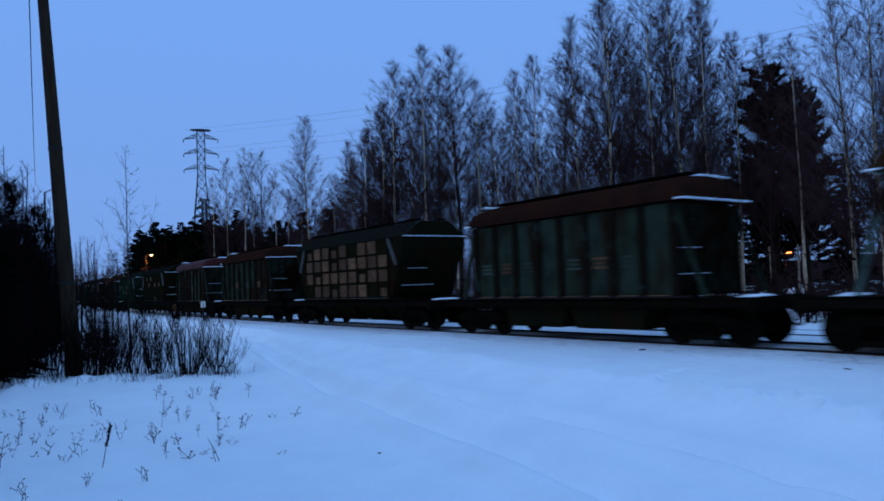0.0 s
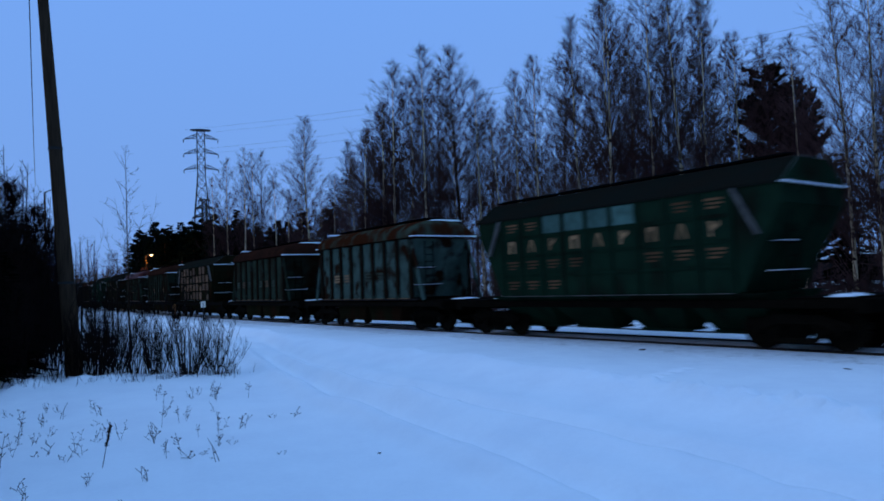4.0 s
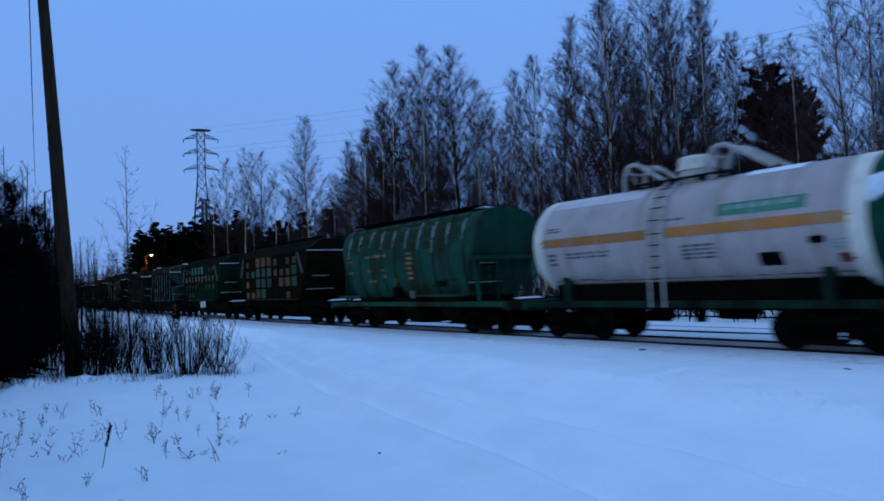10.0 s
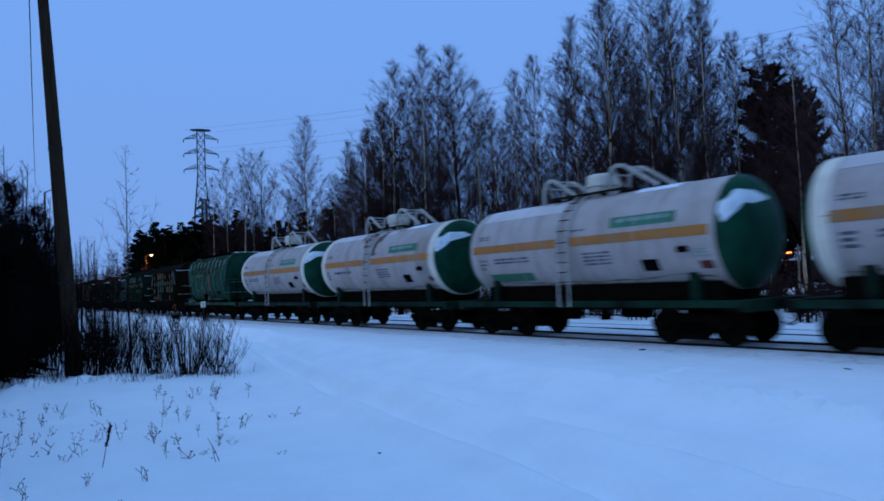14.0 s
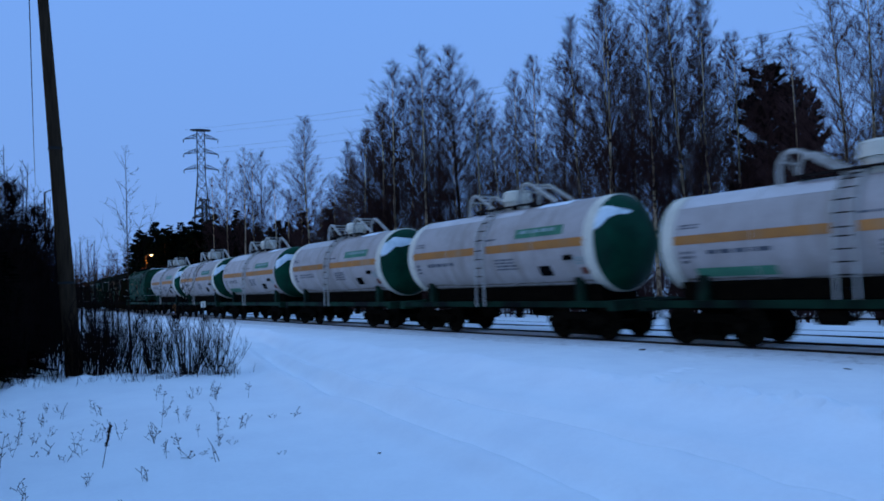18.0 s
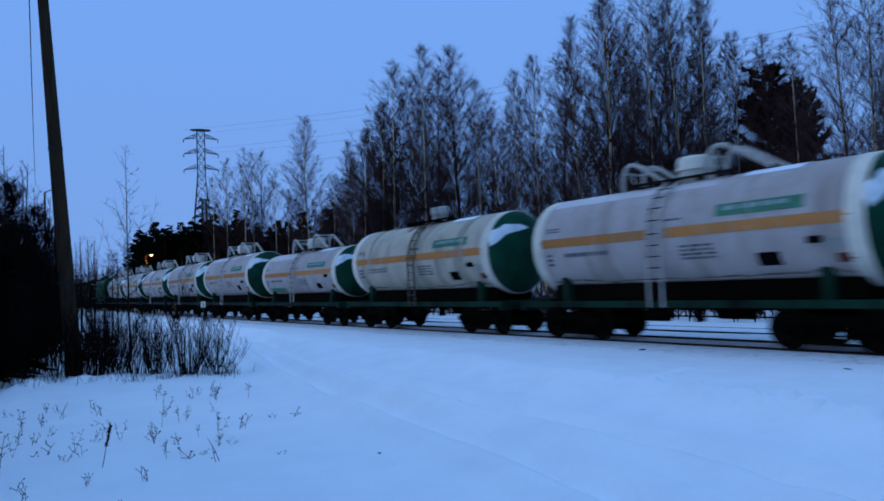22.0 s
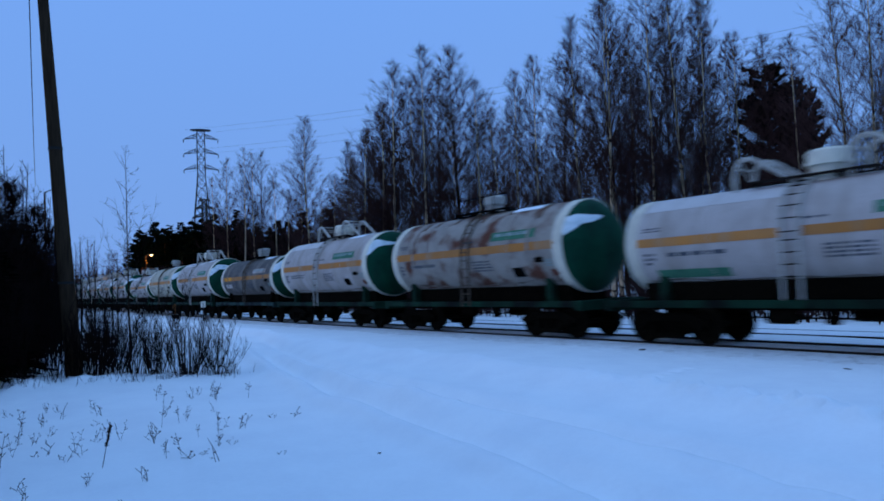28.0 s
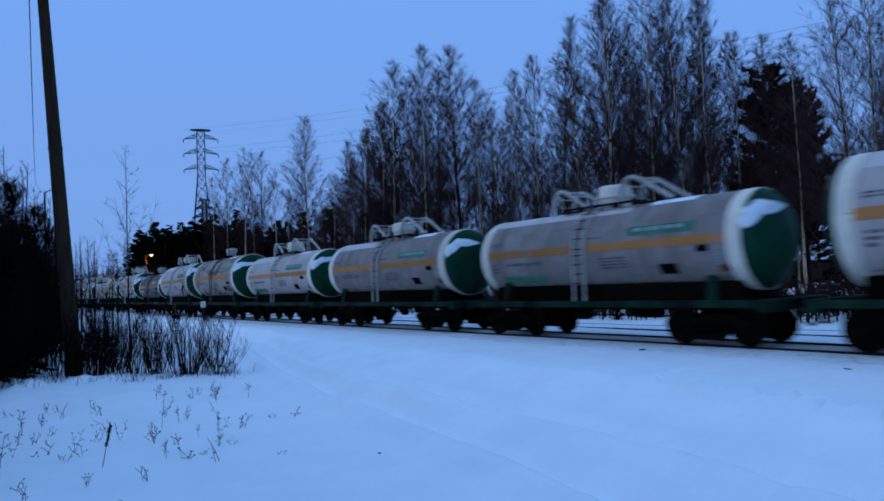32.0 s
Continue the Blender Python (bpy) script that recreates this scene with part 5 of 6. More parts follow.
    add(q, mid, 0.0056, 0.0048), add(mid, end, 0.0048, 0.002)
    own2 = np.repeat(np.arange(c), twigs)
    e = len(own2)
    u = rng.uniform(0.1, 1.0, e)[:, None]
    q2 = np.where(u < 0.55, q[own2] + (mid - q)[own2] * u / 0.55, mid[own2] + (end - mid)[own2] * (u - 0.55) / 0.45)
    d2 = norm(d[own2] + ring(e) * 0.62 + up * rng.uniform(-0.45, 0.45, e)[:, None])
    add(q2, q2 + d2 * (rng.uniform(0.25, 0.75, e) * (height / 18) ** 0.4 * (1 - 0.4 * g[own][own2]))[:, None], 0.0044, 0.0018)
    return trunk_me, segments_mesh("crown", *(np.concatenate(v) for v in (p0, p1, r0, r1)))


def sapling_meshes(seed, height, fan=0.5, limbs=26, long=(), fine=1.0):
    """A thin young tree or the top of a hedge tree: few fine upright limbs."""
    t = Twigs(seed)
    rng = t.rng
    sh = Shape()
    path = [(0, 0, -0.2)]
    for i in range(8):
        path.append((path[-1][0] + rng.normal(0, 0.02), path[-1][1] + rng.normal(0, 0.02), -0.2 + (height + 0.2) * (i + 1) / 8))
    sh.tube(path, (0.011 * height * 0.7 + 0.012) * fine ** 0.5, 6, 0.006 * fine)
    for i in range(limbs):
        f = 0.15 + 0.83 * (i + rng.random()) / limbs
        k = min(int(f * 8), 7)
        p = np.array(path[k]) + (np.array(path[k + 1]) - np.array(path[k])) * (f * 8 - k)
        w = rng.uniform(0, 2 * np.pi)
        length = height * fan * (1.05 - f) * rng.uniform(0.4, 1.0) + 0.2
        pts = t.limb(p, (math.cos(w), math.sin(w), rng.uniform(0.8, 1.6)), length, 0.010 * fine, 4, 0.05, 0.08)
        for _ in range(5):
            q = pts[rng.integers(1, 5)]
            w2 = rng.uniform(0, 2 * np.pi)
            t.limb(q, (math.cos(w2), math.sin(w2), rng.uniform(0.2, 1.2)), length * rng.uniform(0.15, 0.4), 0.005, 2, 0.0, 0.1)
    for f, side, reach, rise in long:       # a few long limbs that curve upwards
        p, d = np.array([0, 0, height * f]), np.array([0.6 * side, 0.8 * side, 0.0])
        pts = [p + d * reach * u ** 0.8 + np.array([0, 0, rise * u ** 1.25]) for u in (0, 0.2, 0.4, 0.6, 0.8, 1.0)]
        for i in range(5):
            t.add(pts[i], pts[i + 1], 0.009 - 0.0014 * i, 0.0076 - 0.0014 * i)
            for _ in range(3):
                w = rng.uniform(0, 2 * np.pi)
                t.limb(pts[i + 1], d * 0.5 + np.array([math.cos(w) * 0.5, math.sin(w) * 0.5, 0.8]), rng.uniform(0.15, 0.4), 0.004, 2, 0.0, 0.1)
    return sh.mesh("trunk", 60), t.mesh("crown")


def conifer_meshes(seed, height, base_r, pine=False, start=0.06, fill=1.0, plump=1.0):
    """Spruce (or pine) with whorls of boughs set with many short needle sprays."""
    t = Twigs(seed)
    rng = t.rng
    trunk = Shape().tube([(0, 0, -0.3), (0.02, 0, height * 0.5), (0, 0, height)], 0.012 * height + 0.03, 8, 0.01).mesh("trunk", 60)
    z = height * start
    while z < height * 0.99:
        g = z / height
        if pine:
            reach = base_r * (0.35 + 0.9 * math.sin(math.pi * (0.15 + 0.8 * g)) ** 0.7) * (1.05 - 0.45 * g)
        else:
            reach = base_r * (1.02 - g) ** 0.85
        for _ in range(6):
            w = rng.uniform(0, 2 * np.pi)
            l = reach * rng.uniform(0.55, 1.12) + 0.1
            pts = t.limb((0, 0, z + (rng.uniform(-0.5, 0.5) if pine else rng.uniform(-0.1, 0.1))), (math.cos(w), math.sin(w), rng.uniform(0.0, 1.1) if pine else rng.uniform(-0.1, 0.3)), l, 0.02 + 0.008 * l, 4, 0.04 if pine else -0.06, 0.06)
            m = int((6 + 11 * l) * fill)
            for _ in range(m):
                u = rng.uniform(0.15, 1.0)
                k = min(int(u * 4), 3)
                q = pts[k] + (pts[k + 1] - pts[k]) * (u * 4 - k)
                s = rng.choice([-1, 1])
                d = unit(pts[k + 1] - pts[k]) * rng.uniform(0.4, 1.0) + s * np.array([-math.sin(w), math.cos(w), 0]) * rng.uniform(0.3, 1.0) + np.array([0, 0, rng.uniform(-0.3, 0.45 if pine else 0.1)])
                sl = rng.uniform(0.22, 0.5) * (0.6 + 0.4 * min(l, 2.0))
                e = q + unit(d) * sl
                mid = (q + e) / 2
                thick = plump * (0.05 + 0.02 * min(l, 2)) / fill ** 0.5
                t.add(q, mid, 0.012, thick)
                t.add(mid, e, thick, 0.004)
        z += height * (0.022 if not pine else 0.03) + 0.06
    return trunk, t.mesh("crown")


BARE = [birch_meshes(100 + i, 18.0, (1.0, 1.15, 0.85, 1.2, 1.0, 0.8, 1.1)[i], (0.36, 0.40, 0.30, 0.42, 0.38, 0.28, 0.44)[i], 1.1, 10) for i in range(7)]
BROAD = [birch_meshes(120 + i, 18.0, 1.6, 0.30, 1.15) for i in range(2)]
SLENDER = [birch_meshes(140 + i, 18.0, 0.95, 0.36 + 0.06 * i, 0.6, 9) for i in range(3)]
SPRUCES = [conifer_meshes(200 + i, 10.0, 2.1 + 0.25 * i, fill=1.7) for i in range(3)]
STAND_FIRS = [conifer_meshes(214 + i, 10.0, 3.2, fill=0.6, plump=1.9) for i in range(2)]
FAR_FIRS = [conifer_meshes(210 + i, 10.0, 2.3, fill=0.35) for i in range(2)]
PINES = [conifer_meshes(220 + i, 14.0, 2.6, True, 0.22, 3.4, 1.15) for i in range(2)]
THICKET = [birch_meshes(160 + i, 7.0, 1.5, 0.05, 1.7, 14) for i in range(2)]
SAPLINGS = [sapling_meshes(240 + i, 5.0, 0.42) for i in range(4)]


def plant(name, meshes, x, y, height, unit_height, turn, label, category, group, trunk_mat, crown_mat, wide=1.0):
    k = height / unit_height
    root = thing(name, pose(x, y, zg(x, y) - 0.02, 0, 0, turn), label, category, group)
    root.scale = (k * wide, k * wide, k)
    part("trunk", meshes[0], trunk_mat, root)
    part("crown", meshes[1], crown_mat, root)
    return root


BIRCH_LABEL = "tall bare birch with pale bark behind the railway"
DARKTREE_LABEL = "tall bare tree with fine dark twigs behind the railway"
MID_TREES = [(-67.0, 32.6, 20.5), (-51.3, 33.3, 22.0), (-48.0, 34.4, 22.4), (-44.8, 35.4, 21.6), (-56.7, 33.2, 16.8), (-62.8, 35.1, 17.2),
             (-55.7, 34.4, 19.4), (-52.2, 35.6, 20.9), (-48.1, 36.0, 20.9), (-42.2, 35.8, 18.0), (-71.2, 37.4, 15.0), (-40.6, 36.5, 15.5),
             (-61.1, 34.2, 15.6), (-58.4, 34.6, 17.6), (-56.0, 35.2, 19.6), (-65.9, 36.0, 13.6)]
RIGHT_TREES = [(-37.6, 35.3, 17.9), (-35.0, 35.5, 18.2), (-32.7, 35.2, 18.4), (-31.2, 35.4, 19.7), (-27.5, 33.7, 20.0), (-29.1, 36.5, 20.9),
               (-24.6, 34.3, 19.4), (-25.9, 37.5, 19.2), (-23.0, 34.8, 19.1), (-22.9, 36.6, 18.4), (-21.4, 35.4, 17.4), (-21.2, 37.4, 15.4),
               (-18.6, 35.9, 14.4), (-17.1, 36.3, 14.0), (-12.9, 31.8, 15.3), (-11.7, 31.7, 15.5), (-10.3, 31.9, 15.0), (-29.6, 39.2, 19.5)]
FAR_TREES = [(-99.4, 32.8, 19.0), (-98.0, 34.5, 21.5), (-94.8, 35.4, 22.4), (-94.8, 37.1, 21.8), (-92.1, 37.4, 21.6), (-93.2, 39.4, 19.4),
             (-83.6, 37.5, 15.0), (-84.5, 39.6, 16.0), (-79.4, 39.9, 14.6)]


def build_woods():
    rng = random.Random(12)
    for k, (x, y, h) in enumerate(MID_TREES + RIGHT_TREES + FAR_TREES):
        pale = k % 5 != 3
        far = k >= len(MID_TREES) + len(RIGHT_TREES)
        m = BROAD[k % 2] if x > -14 else SLENDER[k % 3] if far else BARE[k % 7]
        plant("birch_tree" if pale else "bare_tree", m, x, y, h, 18.0, rng.uniform(0, 360), BIRCH_LABEL if pale else DARKTREE_LABEL,
              "tree", "bare trees behind the railway", BIRCH if pale else BARK_DARK, TWIG, 1.25 if k < len(MID_TREES) else 1.1)
    for k, (x, y, h) in enumerate(MID_TREES + RIGHT_TREES):      # a second and a third row behind the first
        for r in range(k % 2):
            s2, lat2 = -x + rng.uniform(-2.5, 2.5), bend_lat(x, y) + 4 + 6 * r + rng.uniform(-1.5, 1.5)
            (x2, y2, _), _ = on_track(s2, float(lat2))
            plant("bare_tree", SLENDER[(k + r) % 3], x2, y2, h * rng.uniform(0.78, 0.92), 18.0, rng.uniform(0, 360), "slender bare tree in the wood behind the railway", "tree",
                  "bare trees behind the railway", BIRCH if (k + r) % 3 else BARK_DARK, TWIG, 1.0)
    for k in range(18):      # shorter trees standing among and behind them
        s = rng.uniform(-8, 105)
        lat = rng.uniform(17.5, 42)
        (x, y, _), _ = on_track(s, lat)
        h = rng.uniform(9, 15.0) if s > 22 else rng.uniform(8, 12.5)
        plant("bare_tree", SLENDER[k % 3], x, y, h, 18.0, rng.uniform(0, 360), "slender bare tree in the wood behind the railway", "tree", "bare trees behind the railway",
              BIRCH if k % 2 == 0 else BARK_DARK, TWIG, 0.8)
    for x, y, h, p in ((-20.4, 39.9, 13.5, 1), (-19.0, 40.6, 12.2, 1), (-24.0, 44.2, 9.7, 0), (-18.4, 44.4, 8.6, 0), (-107.3, 39.3, 15.0, 0), (-110.5, 38.5, 13.4, 0),
                       (-82.3, 42.9, 12.1, 1), (-124.4, 33.3, 14.2, 0), (-123.8, 30.8, 13.6, 0), (-125.2, 35.5, 14.8, 0), (-122.9, 28.8, 12.8, 0), (-122.5, 27.8, 11.5, 0),
                       (-103.0, 41.0, 12.5, 0), (-96.0, 42.0, 11.0, 0)):
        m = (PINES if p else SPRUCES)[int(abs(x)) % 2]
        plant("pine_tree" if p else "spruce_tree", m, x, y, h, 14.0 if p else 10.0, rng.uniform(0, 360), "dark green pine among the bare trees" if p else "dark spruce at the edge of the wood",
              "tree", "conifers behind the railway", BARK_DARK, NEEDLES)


build_woods()


def build_back_firs():
    rng = random.Random(55)
    for k in range(9):       # dark firs deep in the wood
        s = -10 + 100 * (k + rng.random()) / 9
        (x, y, _), _ = on_track(s, rng.uniform(27, 50))
        plant("fir_tree", FAR_FIRS[k % 2], x, y, rng.uniform(4.5, 7.5), 10.0, rng.uniform(0, 360), "dark fir deep in the wood behind the railway", "tree", "conifers behind the railway", BARK_DARK, NEEDLES, 1.15)


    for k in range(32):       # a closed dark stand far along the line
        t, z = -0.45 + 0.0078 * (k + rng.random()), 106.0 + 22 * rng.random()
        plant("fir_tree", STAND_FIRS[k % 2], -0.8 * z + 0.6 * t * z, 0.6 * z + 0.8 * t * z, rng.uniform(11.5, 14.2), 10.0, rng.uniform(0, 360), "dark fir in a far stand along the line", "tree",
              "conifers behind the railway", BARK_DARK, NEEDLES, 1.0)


build_back_firs()


def far_woods(name, s0, s1, lat0, lat1, count, h0, h1, label, thick=1.0):
    """A far belt of wood, too distant to count its trees."""
    rng = np.random.default_rng(77)
    t = Twigs(78)
    for _ in range(count):
        s, lat = rng.uniform(s0, s1), rng.uniform(lat0, lat1)
        (x, y, _), _ = on_track(s, lat)
        h = rng.uniform(h0, h1)
        z = zg(x, y)
        t.add(np.array([x, y, z]), np.array([x, y, z + h]), 0.10 * thick, 0.02 * thick)
        for _ in range(16):
            g = rng.uniform(0.1, 1.0)
            w = rng.uniform(0, 2 * np.pi)
            p = np.array([x, y, z + h * g])
            l = h * 0.17 * (1.1 - g) + min(0.5, 0.3 * h)
            e = p + np.array([math.cos(w) * l, math.sin(w) * l, l * rng.uniform(0.0, 1.2)])
            t.add(p, e, 0.05 * thick, 0.015 * thick)
            for _ in range(3):
                q = p + (e - p) * rng.uniform(0.3, 1)
                t.add(q, q + rng.normal(0, min(0.45, 0.25 * h), 3) + np.array([0, 0, 0.3]), 0.04 * thick, 0.01 * thick)
    solid(name, t.mesh(name), TWIG, pose(0, 0, 0), label, "woods", kind="stuff")


far_woods("far_woods", -40, 150, 40, 70, 260, 7, 12, "dark belt of bare woodland far behind the railway")
far_woods("line_side_bushes", 95, 210, 4.5, 16, 260, 2.5, 6.5, "dark bushes and thin trees along the far line")
far_woods("undergrowth", -30, 120, 13.5, 40, 620, 1.2, 4.0, "low dark undergrowth at the wood's edge", 0.36)
far_woods("brush", -25, 110, 7.8, 14, 1100, 0.4, 1.3, "low dry brush between the track and the wood", 0.4)
far_woods("distant_treeline", 120, 420, 6, 90, 620, 8, 15, "distant dark treeline along the railway")


# ---- the near side: pole, thicket, shrubs, weeds ----
def build_pole():
    root = thing("utility_pole", pose(-18.40, 2.70, zg(-18.40, 2.70)), "leaning grey wooden utility pole standing in snow", "utility pole")
    base, top = Vector((0, 0, -0.3)), Vector((0.13, -0.69, 10.6))
    part("pole", Shape().tube([base + (top - base) * (i / 8) for i in range(9)], 0.195, 14, 0.105).mesh("pole", 60), POLE_WOOD, root)
    for z, r in ((2.2, 0.177), (5.4, 0.152)):
        p = base + (top - base) * ((z + 0.3) / 10.9)
        part("band", Shape().tube([p - Vector((0, 0, 0.03)), p + Vector((0, 0, 0.03))], r + 0.01, 14).mesh("band"), ZINC, root)
    part("pole_cap", Shape().tube([top, top + Vector((0, 0, 0.06))], 0.13, 12, 0.05).mesh("pole_cap"), ZINC, root)
    a, b = Vector((-15.95, 1.59, 8.6)), Vector((-46.0, 4.81, 8.53))
    pts = [a + (b - a) * (i / 16) - Vector((0, 0, 0.5 * math.sin(math.pi * i / 16))) for i in range(-6, 17)]
    solid("overhead_wire", Shape().tube(pts, 0.012, 5).mesh("overhead_wire"), WIRE, pose(0, 0, 0), "thin dark overhead wire beside the pole", "wire")


build_pole()


def shrub_mesh(seed, stems, height, fan, thick=0.0098):
    t = Twigs(seed)
    rng = t.rng
    for _ in range(stems):
        w = rng.uniform(0, 2 * np.pi)
        r = rng.uniform(0, 0.3)
        l = height * rng.uniform(0.5, 1.08)
        f = fan * rng.uniform(0.05, 1) ** 1.3
        pts = t.limb((r * math.cos(w), r * math.sin(w), -0.1), (math.cos(w) * f, math.sin(w) * f, 1), l, thick * rng.uniform(0.6, 1.2), 6, 0.01, 0.05)
        for _ in range(11):
            k = rng.integers(1, 6)
            q = pts[k] + (pts[k + 1] - pts[k]) * rng.random()
            w2 = rng.uniform(0, 2 * np.pi)
            sub = t.limb(q, (math.cos(w2) * 0.55, math.sin(w2) * 0.55, 1.0), l * rng.uniform(0.12, 0.34), 0.0048, 3, 0.0, 0.06)
            t.limb(sub[rng.integers(1, 3)], (math.cos(w2 + 2) * 0.6, math.sin(w2 + 2) * 0.6, 0.9), l * 0.11, 0.003, 1, 0.0, 0.1)
    return t.mesh("shrub")


def build_near_side():
    rng = random.Random(31)
    shrubs = [shrub_mesh(300 + i, 24, 1.7, (0.35, 0.6, 0.5, 1.0)[i]) for i in range(4)]
    hedge = [shrub_mesh(320 + i, 12, 1.75, 0.25, 0.012) for i in range(3)]
    for i, (x, y, s) in enumerate(((-17.9, 1.4, 1.3), (-18.2, 1.0, 1.5), (-18.5, 1.7, 1.3), (-19.3, 2.0, 1.2), (-20.0, 2.3, 1.2), (-17.6, 2.95, 1.0), 
                                   (-18.3, 3.3, 1.15), (-17.3, 3.75, 0.95), (-16.9, 4.0, 0.8), (-18.7, 1.3, 1.6), (-17.4, 0.6, 1.5), (-18.0, 0.3, 1.6))):
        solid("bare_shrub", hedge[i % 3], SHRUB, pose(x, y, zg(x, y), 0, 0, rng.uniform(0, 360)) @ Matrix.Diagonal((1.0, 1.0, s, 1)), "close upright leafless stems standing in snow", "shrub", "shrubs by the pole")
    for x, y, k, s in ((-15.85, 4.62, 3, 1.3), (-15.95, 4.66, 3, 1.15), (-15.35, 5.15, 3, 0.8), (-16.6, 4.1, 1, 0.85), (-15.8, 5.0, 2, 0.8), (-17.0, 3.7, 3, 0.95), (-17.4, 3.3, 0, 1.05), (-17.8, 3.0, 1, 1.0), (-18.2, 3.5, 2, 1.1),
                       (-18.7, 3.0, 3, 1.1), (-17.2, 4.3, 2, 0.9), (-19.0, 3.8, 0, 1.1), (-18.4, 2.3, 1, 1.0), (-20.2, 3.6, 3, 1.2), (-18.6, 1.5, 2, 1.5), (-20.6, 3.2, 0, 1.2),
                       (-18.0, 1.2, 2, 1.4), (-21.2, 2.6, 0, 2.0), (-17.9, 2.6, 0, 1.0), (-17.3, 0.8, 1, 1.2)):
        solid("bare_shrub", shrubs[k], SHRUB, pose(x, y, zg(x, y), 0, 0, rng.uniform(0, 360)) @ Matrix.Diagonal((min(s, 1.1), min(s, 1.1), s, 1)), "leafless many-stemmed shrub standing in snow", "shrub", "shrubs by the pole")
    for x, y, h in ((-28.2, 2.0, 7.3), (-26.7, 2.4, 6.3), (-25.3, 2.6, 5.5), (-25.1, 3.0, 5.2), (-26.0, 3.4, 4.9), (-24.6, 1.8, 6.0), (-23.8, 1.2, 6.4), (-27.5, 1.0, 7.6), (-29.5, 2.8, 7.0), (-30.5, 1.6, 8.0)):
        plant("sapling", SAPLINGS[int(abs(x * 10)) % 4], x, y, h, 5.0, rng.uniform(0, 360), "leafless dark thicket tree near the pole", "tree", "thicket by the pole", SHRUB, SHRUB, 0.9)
    # The last ones stand unseen on the left, added to shade the snow.
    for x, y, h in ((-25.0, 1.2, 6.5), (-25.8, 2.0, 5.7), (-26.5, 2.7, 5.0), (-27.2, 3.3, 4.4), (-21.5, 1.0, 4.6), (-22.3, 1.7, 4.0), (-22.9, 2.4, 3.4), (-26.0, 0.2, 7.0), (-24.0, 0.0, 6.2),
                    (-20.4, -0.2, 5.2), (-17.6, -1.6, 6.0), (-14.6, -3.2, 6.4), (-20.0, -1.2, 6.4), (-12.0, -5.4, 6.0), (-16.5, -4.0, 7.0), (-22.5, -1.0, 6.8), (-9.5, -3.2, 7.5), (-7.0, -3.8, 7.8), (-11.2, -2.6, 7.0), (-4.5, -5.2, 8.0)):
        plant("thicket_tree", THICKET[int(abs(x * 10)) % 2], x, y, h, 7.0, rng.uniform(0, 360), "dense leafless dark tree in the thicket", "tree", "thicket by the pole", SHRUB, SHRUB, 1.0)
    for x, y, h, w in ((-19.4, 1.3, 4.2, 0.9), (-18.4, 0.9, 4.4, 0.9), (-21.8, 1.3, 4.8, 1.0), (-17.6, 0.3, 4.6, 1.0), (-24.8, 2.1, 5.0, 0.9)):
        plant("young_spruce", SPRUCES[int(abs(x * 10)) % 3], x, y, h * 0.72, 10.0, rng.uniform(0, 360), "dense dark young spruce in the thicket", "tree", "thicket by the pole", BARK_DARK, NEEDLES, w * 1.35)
    plant("young_tree", sapling_meshes(251, 5.0, 0.26, 44, ((0.44, 1, 0.65, 1.35), (0.36, -1, 0.62, 1.35), (0.52, 1, 0.4, 0.9), (0.58, -1, 0.3, 0.8), (0.3, 1, 0.5, 0.8)), 0.38), -21.5, 4.6, 6.2, 5.0, 0, "thin bare young tree behind the shrubs", "tree", "", BARK_DARK, SHRUB, 1.0)
    for x, y, h in ((-60, 9.0, 6.2), (-64, 8.4, 5.6), (-57, 8.9, 5.0), (-70, 10.0, 6.5), (-75, 10.5, 7.0), (-52, 7.4, 4.6), (-48, 6.4, 5.0), (-33.2, 5.7, 4.4), (-32.8, 6.3, 3.8), (-33.6, 5.2, 4.6), (-36.0, 6.0, 4.8), (-38.0, 7.6, 4.2)):
        plant("sapling", SAPLINGS[int(abs(x)) % 4], x, y, h, 5.0, rng.uniform(0, 360), "far thin bare tree beside the line", "tree", "thin trees beside the line", SHRUB, SHRUB, 1.0)
    # dry weeds, each a thing
    def weed_mesh(seed, height, heads, bend):
        t = Twigs(seed)
        r = t.rng
        for s in range(1 + seed % 3):
            w = r.uniform(0, 2 * np.pi)
            lean = bend * r.uniform(0.3, 1.3)
            pts = t.limb((0.03 * s, 0.02 * s, -0.08), (math.cos(w) * lean, math.sin(w) * lean, 1), height * r.uniform(0.6, 1.05), 0.0052, 6, -0.05 * bend, 0.11)
            for i in range(6):
                t.r1[-1 - i] = max(t.r1[-1 - i], 0.0034)
                t.r0[-1 - i] = max(t.r0[-1 - i], 0.0034)
            for _ in range(heads):
                k = r.integers(3, 7)
                q = pts[k] + (pts[k - 1] - pts[k]) * r.random() * 0.8
                w2 = r.uniform(0, 2 * np.pi)
                e = q + np.array([math.cos(w2), math.sin(w2), r.uniform(0.2, 1.4)]) * r.uniform(0.02, 0.085)
                t.add(q, e, 0.0036, 0.0034)
                c = e + r.normal(0, 0.004, 3)
                s2 = r.uniform(0.004, 0.010)
                for _ in range(3):
                    t.add(c - np.array([0, 0, s2]), c + r.normal(0, 0.010, 3) + np.array([0, 0, s2]), s2 * 0.7, s2 * 0.6)
        return t.mesh("weed", 4)

